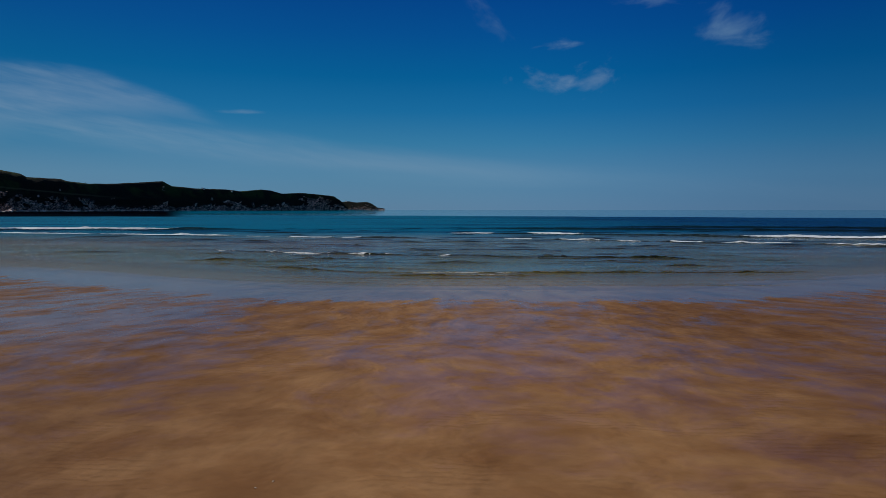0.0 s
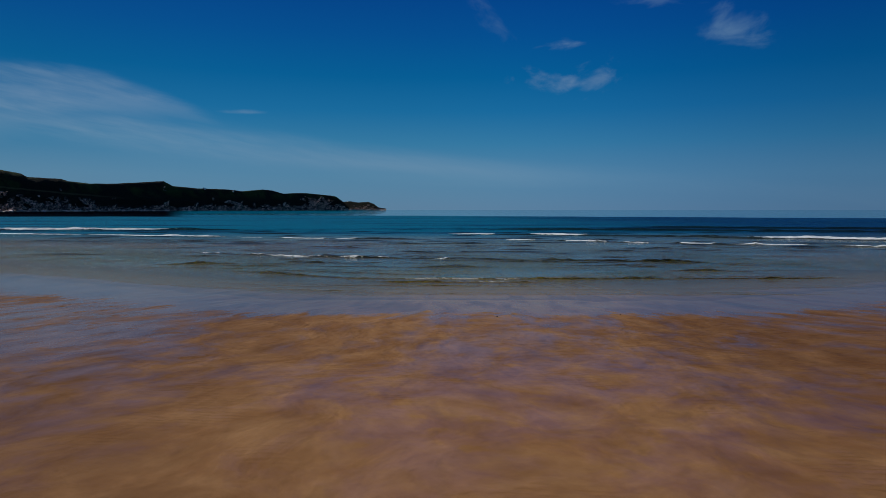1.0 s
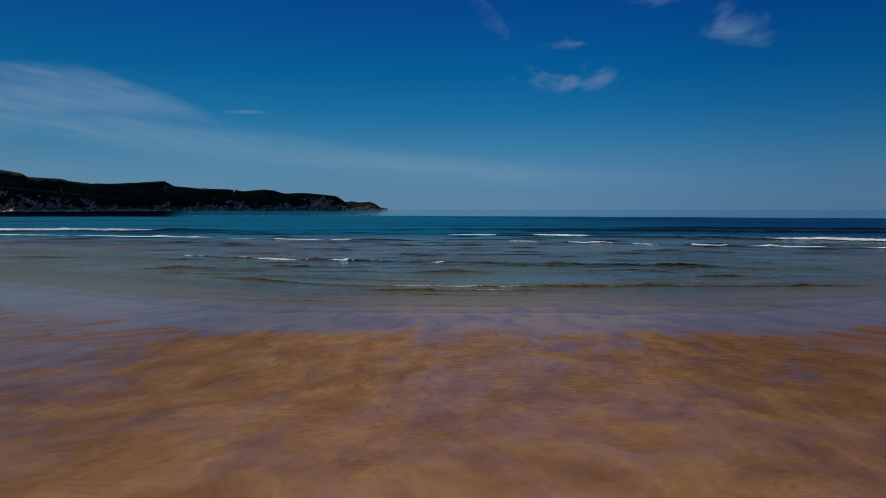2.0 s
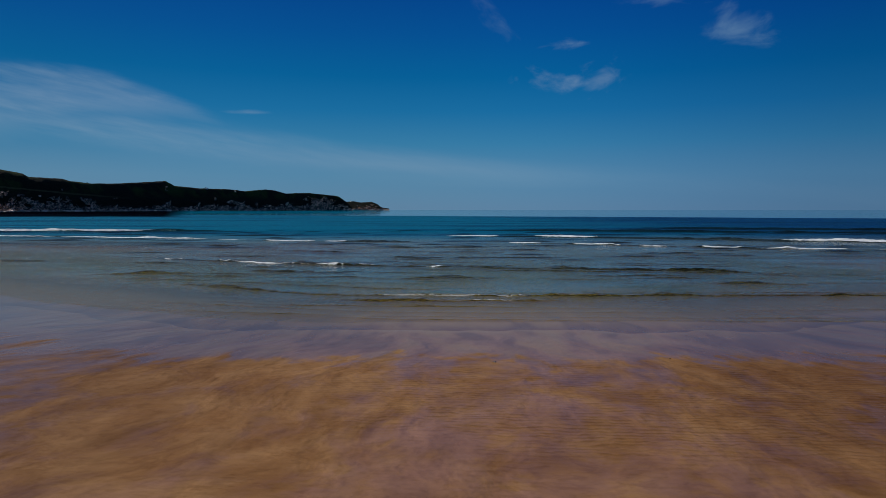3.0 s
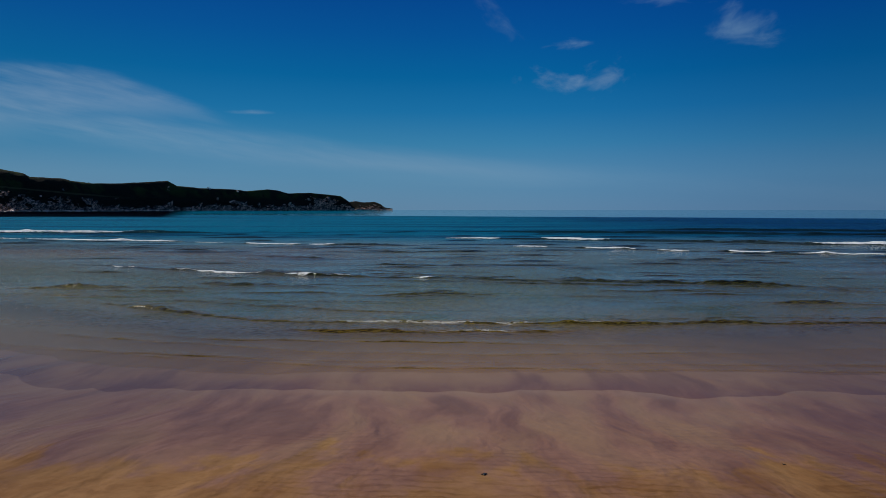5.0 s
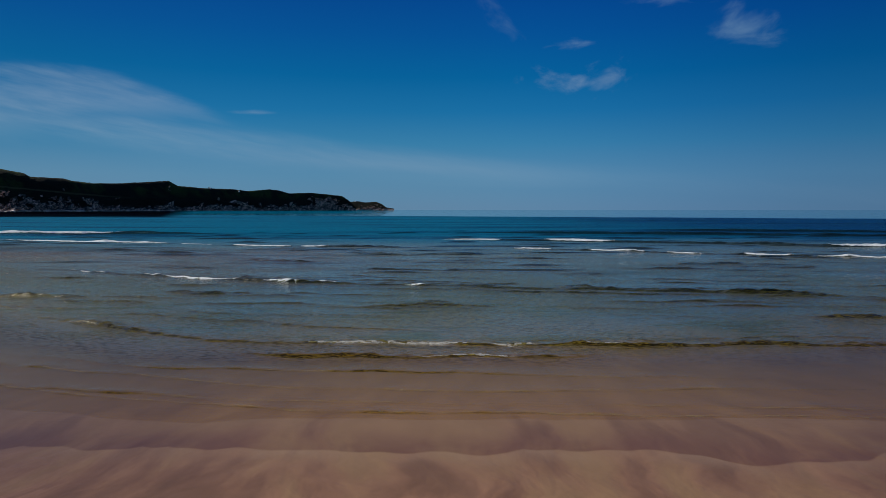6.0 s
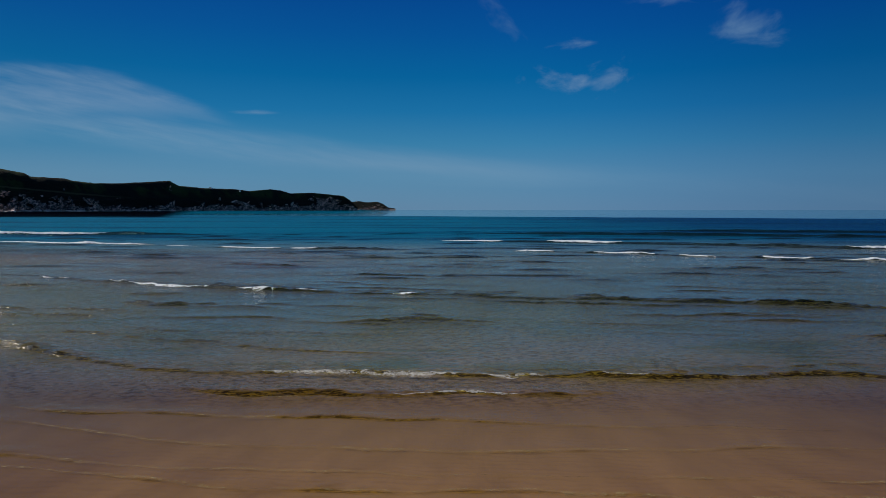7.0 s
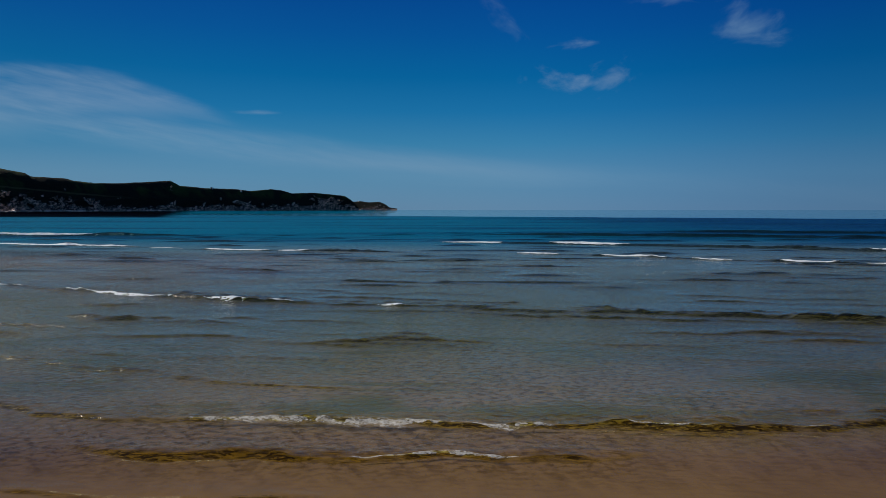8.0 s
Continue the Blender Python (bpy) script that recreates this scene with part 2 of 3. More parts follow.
    c = t.mix(ripple_shade, c, t.mix(1.0, c, (0.50, 0.44, 0.41), "MULTIPLY"))
    # the scalloped mark of the last wave's reach: drained and pale on one side, dark on the other
    wig = t.math("ABSOLUTE", t.math("SUBTRACT", t.noise(t.stretch(p, 0.10, 0.0, 1), 1.0, 3.0, 0.5), 0.5))
    mark = t.math("SUBTRACT", b, t.math("SUBTRACT", 65.6, t.math("MULTIPLY", wig, 9.0)))
    soak = t.math("MULTIPLY", t.ramp(mark, -0.05, 0.10), t.ramp(mark, 0.0, 3.2, 1.0, 0.0))
    pale = t.math("MULTIPLY", t.ramp(mark, 0.05, -0.10), t.ramp(mark, -1.6, 0.0))
    c = t.mix(t.math("MULTIPLY", soak, t.ramp(tone, 0.35, 0.6, 0.25, 0.65)), c, (0.125, 0.050, 0.026))
    c = t.mix(t.math("MULTIPLY", pale, t.ramp(tone, 0.35, 0.6, 0.45, 0.12)), c, (0.38, 0.250, 0.15))
    # lens-like darkening towards both sides of the view, put into the sand's colour
    side_dim = t.math("ADD", t.math("ABSOLUTE", t.math("SUBTRACT", px, t.ramp(b, 52.0, 66.0, 1.5, 6.5))), t.math("MULTIPLY", t.math("SUBTRACT", mid, 0.5), 14.0))
    c = t.mix(t.ramp(side_dim, 4.5, 19.0, 0.0, 0.85), c, t.mix(1.0, c, (0.58, 0.53, 0.52), "MULTIPLY"))
    c = t.mix(t.ramp(grain, 0.3, 0.7, 0.0, 0.22), c, (0.12, 0.055, 0.02))
    rill = t.noise(t.stretch(flow, 0.42, 0.36, 1, 0, (7, 1, 0)), 1.0, 3.0, 0.5)
    h = t.math("ADD", t.math("MULTIPLY", t.math("MULTIPLY", wave, patch), 0.03),
               t.math("ADD", t.math("MULTIPLY", rill, 0.26), t.math("MULTIPLY", fine, 0.05)))
    n = t.add("ShaderNodeBump", {"Height": h, "Strength": t.ramp(b, 57.0, 68.0, 0.9, 0.2), "Distance": 1.0}).outputs[0]
    film = t.add("ShaderNodeBump", {"Height": h, "Strength": 0.06, "Distance": 1.0}).outputs[0]
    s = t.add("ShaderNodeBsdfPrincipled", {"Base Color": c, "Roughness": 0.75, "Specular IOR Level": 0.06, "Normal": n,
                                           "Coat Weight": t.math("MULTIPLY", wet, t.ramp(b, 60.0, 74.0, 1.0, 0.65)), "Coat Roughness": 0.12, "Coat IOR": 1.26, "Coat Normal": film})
    finish(t, s.outputs[0])
    return m


def water_material():
    m, t = material("sea_water")
    p = t.add("ShaderNodeTexCoord").outputs["Object"]
    x, y, z = t.add("ShaderNodeSeparateXYZ", {0: p}).outputs
    b = from_shore(t, x, y)
    patchy = t.noise(t.stretch(p, 0.018, 0.03, 1), 1.0, 3.0)
    depth = t.math("ADD", b, t.math("MULTIPLY", t.math("SUBTRACT", patchy, 0.5), 60.0))
    ox = t.math("DIVIDE", t.math("ADD", x, 85.0), 48.0)
    oy = t.math("DIVIDE", t.math("SUBTRACT", y, 167.0), 17.0)
    bar = t.ramp(t.math("ADD", t.math("MULTIPLY", ox, ox), t.math("MULTIPLY", oy, oy)), 0.3, 1.2, 1.0, 0.0)
    ox = t.math("DIVIDE", t.math("SUBTRACT", x, 82.0), 27.0)
    oy = t.math("DIVIDE", t.math("SUBTRACT", y, 124.0), 20.0)
    bar2 = t.ramp(t.math("ADD", t.math("MULTIPLY", ox, ox), t.math("MULTIPLY", oy, oy)), 0.3, 1.3, 1.0, 0.0)
    shoal = t.math("SUBTRACT", 1.0, t.math("MULTIPLY", t.math("MAXIMUM", bar, bar2), 0.85))
    body = t.math("MULTIPLY", t.ramp(depth, 80.0, 180.0, 0.0, 0.95), shoal)
    deep = t.ramp(t.math("ADD", y, t.math("MULTIPLY", t.math("SUBTRACT", patchy, 0.5), 40.0)), 135.0, 235.0)
    east = t.ramp(t.math("ADD", x, t.math("MULTIPLY", t.math("SUBTRACT", patchy, 0.5), 160.0)), -20.0, 190.0)
    bands = t.noise(t.stretch(p, 0.0045, 0.028, 1), 1.0, 5.0, 0.7, 0.2)
    c = t.mix(deep, (0.132, 0.150, 0.115), t.mix(east, (0.0, 0.105, 0.180), (0.0, 0.020, 0.082)))
    warm = t.math("ADD", x, t.math("MULTIPLY", t.math("SUBTRACT", patchy, 0.5), 50.0))
    c = t.mix(t.math("MULTIPLY", t.ramp(warm, 6.0, -30.0), t.ramp(deep, 0.0, 0.6, 0.85, 0.0)), c, (0.150, 0.090, 0.066))
    c = t.mix(t.math("MULTIPLY", deep, t.ramp(bands, 0.48, 0.62)), c, t.mix(1.0, c, (0.25, 0.33, 0.48), "MULTIPLY"))
    # near-black strip painted on the water below the headland, by bearing and distance
    dark_strip = t.math("MULTIPLY", t.ramp(t.math("DIVIDE", x, y), -0.39, -0.44), t.ramp(t.math("ADD", y, t.math("MULTIPLY", patchy, 220.0)), 740.0, 860.0))
    c = t.mix(dark_strip, c, (0.001, 0.0015, 0.004))
    # ripples: almost none in the wash, short ones outside it, wind chop, and a smooth slick far out
    r1 = t.noise(t.stretch(p, 2.2, 3.2, 1, 0.2), 1.0, 3.0, 0.6, 0.5)
    lively = t.ramp(t.noise(t.stretch(p, 0.05, 0.09, 1, 0, (2, 5, 0)), 1.0, 3.0), 0.36, 0.58, 0.5, 1.7)
    r2 = t.noise(t.stretch(p, 0.10, 0.42, 1), 1.0, 4.0, 0.6, 0.3)
    h = t.math("ADD", t.math("MULTIPLY", t.math("MULTIPLY", r1, lively), 0.13), t.math("MULTIPLY", t.math("MULTIPLY", r2, t.ramp(y, 150.0, 260.0, 0.35, 1.3)), t.ramp(y, 85.0, 150.0)))
    far_edge = t.math("ADD", y, t.math("MULTIPLY", x, 0.45))
    slick = t.ramp(t.math("ADD", far_edge, t.math("MULTIPLY", patchy, 90.0)), 770.0, 830.0)
    chop = t.math("MULTIPLY", t.ramp(slick, 0.0, 1.0, 1.0, 0.1), t.ramp(t.math("ADD", b, t.math("MULTIPLY", patchy, 8.0)), 82.0, 90.0, 0.05, 0.85))
    n = t.add("ShaderNodeBump", {"Height": h, "Strength": chop, "Distance": 1.0}).outputs[0]
    rough = t.math("MULTIPLY", t.ramp(y, 76.0, 108.0, 0.17, 0.23), t.ramp(slick, 0.0, 1.0, 1.0, 0.15))
    tint = t.mix(t.ramp(b, 80.0, 108.0), (0.97, 0.93, 0.82), (0.78, 0.84, 0.62))
    tint = t.mix(t.math("MULTIPLY", t.math("MAXIMUM", bar, bar2), 0.9), tint, (0.98, 0.80, 0.72))
    hollow = t.noise(t.stretch(p, 0.10, 0.36, 1, 0, (6, 1, 0)), 1.0, 4.0, 0.6, 0.5)
    hollow = t.math("MULTIPLY", t.ramp(hollow, 0.50, 0.64, 0.0, 0.85), t.math("MULTIPLY", t.ramp(b, 79.0, 86.0), t.ramp(b, 130.0, 105.0)))
    tint = t.mix(hollow, tint, (0.55, 0.58, 0.10))
    # dark dashes put into the tint, for ripples bending light over the bed
    dash = t.noise(t.stretch(t.warp(p, 0.6, 0.6), 2.3, 3.0, 1, 0.2), 1.0, 4.0, 0.62, 0.4)
    calm = t.noise(t.stretch(p, 0.06, 0.12, 1, 0, (9, 4, 0)), 1.0, 3.0)
    dash = t.math("MULTIPLY", t.ramp(dash, 0.46, 0.62), t.math("MULTIPLY", t.ramp(b, 76.0, 80.0), t.ramp(calm, 0.34, 0.54, 0.45, 1.0)))
    tint = t.mix(t.math("MULTIPLY", dash, 0.9), tint, (0.50, 0.43, 0.24))
    # steep wave faces: olive of thicker water, and shade, put into the colour by slope
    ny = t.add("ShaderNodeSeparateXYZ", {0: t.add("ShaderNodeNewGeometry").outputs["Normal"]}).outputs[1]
    face_shade = t.ramp(ny, -0.05, -0.20)
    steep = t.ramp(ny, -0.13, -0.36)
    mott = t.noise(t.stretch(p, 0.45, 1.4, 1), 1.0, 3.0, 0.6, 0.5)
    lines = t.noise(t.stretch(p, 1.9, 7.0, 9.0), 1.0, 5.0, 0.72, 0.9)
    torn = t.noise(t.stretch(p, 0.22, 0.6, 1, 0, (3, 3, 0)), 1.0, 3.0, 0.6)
    face_shade = t.math("MULTIPLY", t.math("MULTIPLY", face_shade, t.math("MAXIMUM", t.ramp(mott, 0.32, 0.46, 0.5, 1.0), t.ramp(y, 150.0, 210.0))), t.math("MAXIMUM", t.ramp(torn, 0.36, 0.48, 0.4, 1.0), t.ramp(y, 150.0, 210.0)))
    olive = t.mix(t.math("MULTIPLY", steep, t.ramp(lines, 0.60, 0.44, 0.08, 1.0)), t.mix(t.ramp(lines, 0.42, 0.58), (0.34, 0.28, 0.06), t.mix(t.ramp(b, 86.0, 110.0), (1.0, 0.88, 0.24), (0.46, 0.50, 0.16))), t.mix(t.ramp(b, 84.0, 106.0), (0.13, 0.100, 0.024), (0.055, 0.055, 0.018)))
    tint = t.mix(face_shade, tint, olive)
    c = t.mix(t.math("MULTIPLY", face_shade, t.ramp(deep, 0.0, 1.0, 1.0, 0.85)), c, t.mix(t.math("MULTIPLY", steep, t.ramp(lines, 0.64, 0.42, 0.35, 1.0)), t.mix(deep, (0.018, 0.026, 0.010), (0.002, 0.014, 0.024)), (0.004, 0.007, 0.004)))
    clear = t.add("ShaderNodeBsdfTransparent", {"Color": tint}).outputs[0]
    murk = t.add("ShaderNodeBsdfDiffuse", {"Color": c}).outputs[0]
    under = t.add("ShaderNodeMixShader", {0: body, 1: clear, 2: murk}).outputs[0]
    # reflected sky tinted through the gloss colour: warm near shore, blue farther out
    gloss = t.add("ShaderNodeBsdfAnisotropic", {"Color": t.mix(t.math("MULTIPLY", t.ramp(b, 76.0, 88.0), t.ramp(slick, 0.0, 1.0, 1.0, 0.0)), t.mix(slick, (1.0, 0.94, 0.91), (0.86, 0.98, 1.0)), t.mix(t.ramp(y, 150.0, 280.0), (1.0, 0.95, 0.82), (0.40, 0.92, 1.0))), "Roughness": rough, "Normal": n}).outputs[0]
    facing = t.add("ShaderNodeLayerWeight", {"Blend": 0.5, "Normal": n}).outputs["Facing"]
    fres = t.math("ADD", 0.02, t.math("MULTIPLY", t.math("POWER", facing, 5.0), 0.98))
    # a wind-roughened sea mirrors less of the low sky than a calm one
    mirror = t.math("MULTIPLY", fres, t.math("MAXIMUM", t.math("MULTIPLY", t.ramp(t.math("ADD", b, t.math("MULTIPLY", t.math("SUBTRACT", patchy, 0.5), 8.0)), 74.0, 88.0, 0.32, 0.98), t.ramp(y, 150.0, 250.0, 1.0, 0.42)), t.math("MULTIPLY", slick, 0.92)))
    # mirroring turned down by bearing to fit the view: headland foot, then left side
    mirror = t.math("MULTIPLY", mirror, t.ramp(dark_strip, 0.0, 1.0, 1.0, 0.05))
    mirror = t.math("MULTIPLY", mirror, t.math("SUBTRACT", 1.0, t.math("MULTIPLY", t.math("MULTIPLY", t.ramp(t.math("DIVIDE", x, y), -0.09, -0.16), t.ramp(y, 800.0, 1300.0)), 0.8)))
    mirror = t.math("MULTIPLY", mirror, t.math("MAXIMUM", t.ramp(t.math("DIVIDE", x, y), -0.10, -0.55, 1.0, 0.74), t.ramp(y, 200.0, 320.0)))
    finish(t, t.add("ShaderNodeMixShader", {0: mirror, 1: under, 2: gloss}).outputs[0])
    return m


def foam_material(name, pale, dark, lo, hi, most=1.0):
    m, t = material(name)
    p = t.add("ShaderNodeTexCoord").outputs["Object"]
    n = t.noise(t.stretch(p, 1.2, 2.0, 2.0), 2.2, 5.0, 0.65, 0.6)
    n2 = t.noise(t.stretch(p, 1.0, 1.6, 1.6), 8.0, 3.0, 0.6, 0.8)
    k = t.math("ADD", t.math("MULTIPLY", n, 0.5), t.math("MULTIPLY", n2, 0.5))
    c = t.mix(t.ramp(k, 0.35, 0.62), dark, pale)
    b = t.add("ShaderNodeBump", {"Height": k, "Strength": 0.8, "Distance": 0.10}).outputs[0]
    f = t.add("ShaderNodeBsdfPrincipled", {"Base Color": c, "Roughness": 0.8, "Normal": b}).outputs[0]
    fade = t.add("ShaderNodeAttribute", attribute_name="fade", attribute_type="GEOMETRY").outputs["Fac"]
    gap = t.math("MULTIPLY", t.ramp(t.math("ADD", k, t.math("MULTIPLY", t.math("SUBTRACT", fade, 0.8), 0.5)), lo, hi), most)
    finish(t, t.add("ShaderNodeMixShader", {0: gap, 1: t.add("ShaderNodeBsdfTransparent").outputs[0], 2: f}).outputs[0])
    return m


def hill_material():
    m, t = material("headland_cover")
    p = t.add("ShaderNodeTexCoord").outputs["Object"]
    x, y, z = t.add("ShaderNodeSeparateXYZ", {0: p}).outputs
    nz = t.add("ShaderNodeSeparateXYZ", {0: t.add("ShaderNodeNewGeometry").outputs["Normal"]}).outputs[2]
    n1 = t.noise(p, 0.012, 5.0, 0.6)
    n2 = t.noise(p, 0.06, 5.0, 0.65)
    n3 = t.noise(t.stretch(t.warp(p, 0.05, 14.0), 0.6, 0.8, 1.5), 0.13, 6.0, 0.78)
    n4 = t.noise(t.stretch(p, 0.7, 1, 1.6), 0.5, 3.0, 0.6)
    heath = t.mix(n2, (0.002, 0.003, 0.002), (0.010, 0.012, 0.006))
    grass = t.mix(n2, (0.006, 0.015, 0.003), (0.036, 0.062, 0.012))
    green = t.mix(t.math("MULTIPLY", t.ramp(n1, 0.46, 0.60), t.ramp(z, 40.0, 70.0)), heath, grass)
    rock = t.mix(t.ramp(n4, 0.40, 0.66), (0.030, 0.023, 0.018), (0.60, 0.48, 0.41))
    bare = t.math("ADD", t.ramp(nz, 0.80, 0.55, 0.0, 0.05), t.ramp(z, 36.0, 3.0, 0.0, 0.56))
    bare = t.math("ADD", bare, t.math("MULTIPLY", t.math("SUBTRACT", n3, 0.5), 1.5))
    line = t.math("SUBTRACT", z, t.math("SUBTRACT", 70.0, t.math("MULTIPLY", t.math("ADD", x, 1190.0), 0.15)))
    line = t.math("ADD", line, t.math("MULTIPLY", n2, 6.0))
    track = t.math("MULTIPLY", t.ramp(t.math("ABSOLUTE", line), 3.0, 1.2), t.ramp(x, -1010.0, -1090.0))
    green = t.mix(t.math("MULTIPLY", track, 0.45), green, (0.13, 0.11, 0.05))
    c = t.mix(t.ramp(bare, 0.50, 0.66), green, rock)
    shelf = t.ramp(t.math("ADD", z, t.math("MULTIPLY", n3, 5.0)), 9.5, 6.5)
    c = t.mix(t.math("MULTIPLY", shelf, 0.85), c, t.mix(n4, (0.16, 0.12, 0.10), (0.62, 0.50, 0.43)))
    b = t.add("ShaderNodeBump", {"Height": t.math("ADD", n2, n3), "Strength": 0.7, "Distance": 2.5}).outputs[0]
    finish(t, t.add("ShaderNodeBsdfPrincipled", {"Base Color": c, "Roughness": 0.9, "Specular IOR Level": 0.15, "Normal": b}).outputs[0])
    return m


SAND = sand_material()
WATER = water_material()
FOAM = foam_material("sea_foam", (0.86, 0.88, 0.88), (0.55, 0.60, 0.62), 0.36, 0.48)
LACE = foam_material("thin_foam", (0.66, 0.65, 0.60), (0.40, 0.36, 0.28), 0.36, 0.70, 0.75)
# foam shader reused in gold for caustic light along the wash edges
EDGE_LIGHT = foam_material("wash_edge_light", (0.36, 0.27, 0.11), (0.17, 0.12, 0.04), 0.42, 0.72)
HILL = hill_material()


def rock_material(name, dark, pale):
    m, t = material(name)
    p = t.add("ShaderNodeTexCoord").outputs["Object"]
    n = t.noise(p, 0.15, 4.0, 0.65)
    each = t.add("ShaderNodeNewGeometry").outputs["Random Per Island"]
    each = t.math("FRACT", t.math("ADD", each, t.add("ShaderNodeObjectInfo").outputs["Random"]))
    k = t.math("ADD", t.math("MULTIPLY", t.ramp(each, 0.30, 1.0), 0.95), t.math("MULTIPLY", n, 0.25))
    c = t.mix(k, dark, pale)
    b = t.add("ShaderNodeBump", {"Height": n, "Strength": 0.6, "Distance": 0.6}).outputs[0]
    finish(t, t.add("ShaderNodeBsdfPrincipled", {"Base Color": c, "Roughness": 0.9, "Normal": b}).outputs[0])
    return m


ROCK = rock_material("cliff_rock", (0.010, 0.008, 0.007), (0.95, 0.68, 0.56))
SHELF = rock_material("shore_rock", (0.22, 0.17, 0.14), (0.86, 0.70, 0.60))
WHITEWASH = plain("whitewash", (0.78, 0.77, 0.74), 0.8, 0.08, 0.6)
SLATE = plain("slate_roof", (0.10, 0.10, 0.11), 0.6, 0.3, 1.2)
DARK_GLASS = plain("window_glass", (0.03, 0.035, 0.04), 0.1, 0.1, 1.0)
GORSE = plain("gorse_leaf", (0.035, 0.048, 0.018), 0.8, 0.4, 0.8, 0.3)
WEED = plain("seaweed", (0.025, 0.02, 0.012), 0.35, 0.4, 20.0, 0.01)
SHELL = plain("shell", (0.62, 0.55, 0.44), 0.5, 0.2, 30.0)

# ------------------------------------------------------------ helpers for meshes
TABLE = np.random.RandomState(5).rand(256, 256)


def vnoise(x, y, octaves=1, seed=0):
    """Smooth lattice noise, about -1 to 1, on arrays."""
    total, amp, norm = 0.0, 1.0, 0.0
    x, y = np.asarray(x, float) + seed * 17.3, np.asarray(y, float) + seed * 9.1
    for _ in range(octaves):
        i, j = np.floor(x).astype(int), np.floor(y).astype(int)
        a, b = x - i, y - j
        a, b = a * a * (3 - 2 * a), b * b * (3 - 2 * b)
        g = lambda p, q: TABLE[p & 255, q & 255]
        val = (g(i, j) * (1 - a) + g(i + 1, j) * a) * (1 - b) + (g(i, j + 1) * (1 - a) + g(i + 1, j + 1) * a) * b
        total, norm = total + amp * (2 * val - 1), norm + amp
        x, y, amp = x * 2.03 + 5.1, y * 2.03 + 3.7, amp * 0.5
    return total / norm


def smooth(v, lo, hi):
    k = np.clip((np.asarray(v, float) - lo) / (hi - lo), 0, 1)
    return k * k * (3 - 2 * k)


def grid_mesh(name, X, Y, Z, mat, shade=True, fade=None):
    """A sheet from three arrays of rows and columns."""
    rows, cols = X.shape
    me = bpy.data.meshes.new(name)
    idx = np.arange(rows * cols).reshape(rows, cols)
    quads = np.stack([idx[:-1, :-1], idx[:-1, 1:], idx[1:, 1:], idx[1:, :-1]], -1).reshape(-1, 4)
    me.vertices.add(rows * cols)
    me.vertices.foreach_set("co", np.stack([X, Y, Z], -1).astype(np.float32).ravel())
    me.loops.add(quads.size)
    me.loops.foreach_set("vertex_index", quads.astype(np.int32).ravel())
    me.polygons.add(len(quads))
    me.polygons.foreach_set("loop_start", np.arange(0, quads.size, 4, dtype=np.int32))
    me.update(calc_edges=True)
    if shade:
        me.polygons.foreach_set("use_smooth", np.ones(len(quads), bool))
    if fade is not None:
        me.attributes.new("fade", "FLOAT", "POINT").data.foreach_set("value", fade.astype(np.float32).ravel())
    me.materials.append(mat)
    return me


def part(name, bm, mat, parent=None, label=""):
    """Links a bmesh as one mesh object under a thing or a part."""
    me = bpy.data.meshes.new(name)
    bm.to_mesh(me)
    bm.free()
    me.materials.append(mat)
    ob = new(name, me)
    ob.parent = parent
    return tagged(ob, label)


# ------------------------------------------------------------ beach
def sand_z(x, y):
    """The beach falls gently to the sea and goes on under it."""
    edge = 69.0 + np.minimum(0.5 * np.maximum(0, -14.0 - x) + 0.42 * np.maximum(0, x - 25.0), 70.0)
    beach = 0.0065 * (edge - y)
    bed = -0.0125 * (y - edge)
    z = np.where(y < edge, beach, np.maximum(bed, -14.0))
    bars = 0.020 * vnoise(x * 0.10, y * 0.14, 3, 2) * smooth(y, 82, 64)
    back = 2.5 * smooth(-np.asarray(y, float), 60, 260)
    return z + bars + back


def spread(edges):
    """Row positions from (start, step) pairs."""
    out = []
    for (a, step), (b, _) in zip(edges, edges[1:]):
        out.append(np.arange(a, b, step))
    return np.concatenate(out + [[edges[-1][0]]])


rows_y = spread([(-700, 60), (-100, 8), (0, 0.5), (90, 2.0), (140, 20), (400, 250), (4900, 1)])
cols_s = np.linspace(-1, 1, 241)
S, Yg = np.meshgrid(cols_s, rows_y)
Xg = S * np.clip(0.8 * Yg + 40, 60, 1e9) * np.where(Yg < -50, 14, 1) * np.where(Yg > 140, 1.3, 1)
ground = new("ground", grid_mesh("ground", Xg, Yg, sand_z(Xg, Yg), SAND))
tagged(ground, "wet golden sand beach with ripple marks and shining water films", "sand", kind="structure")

# ------------------------------------------------------------ sea
# x from, x to, y at x = 0, lean, bow, height
WAVES = [
    (-240, -60, 253, 0.0, 0.0, 0.72),
    (-16, 260, 268, -0.25, 0.0, 0.72),
    (60, 320, 325, -0.35, 0.0, 0.75),
    (-8, 170, 217, -0.34, 0.0, 0.50),
    (-190, -48, 178, -0.27, 0.0, 0.35),
    (-58, 4, 179, -0.20, 0.0, 0.26),
    (4, 135, 184, -0.40, 0.0, 0.34),
    (-66, 62, 112.2, -0.18, 0.0026, 0.33),
    (24, 58, 121, -0.18, 0.0, 0.14),
    (-9, 6, 127.5, -0.10, 0.0, 0.24),
    (-46, -16, 103, 0.0, 0.0, 0.16),
    (-4, 9, 97.0, 0.05, 0.0, 0.34),
    (-26, 4, 88.0, -0.03, 0.006, 0.16),
    (-34, 54, 82.2, 0.0, 0.0085, 0.24),
    (-9, 14, 79.8, 0.0, 0.006, 0.11),
    (14, 54, 83.6, 0.02, 0.0, 0.14),
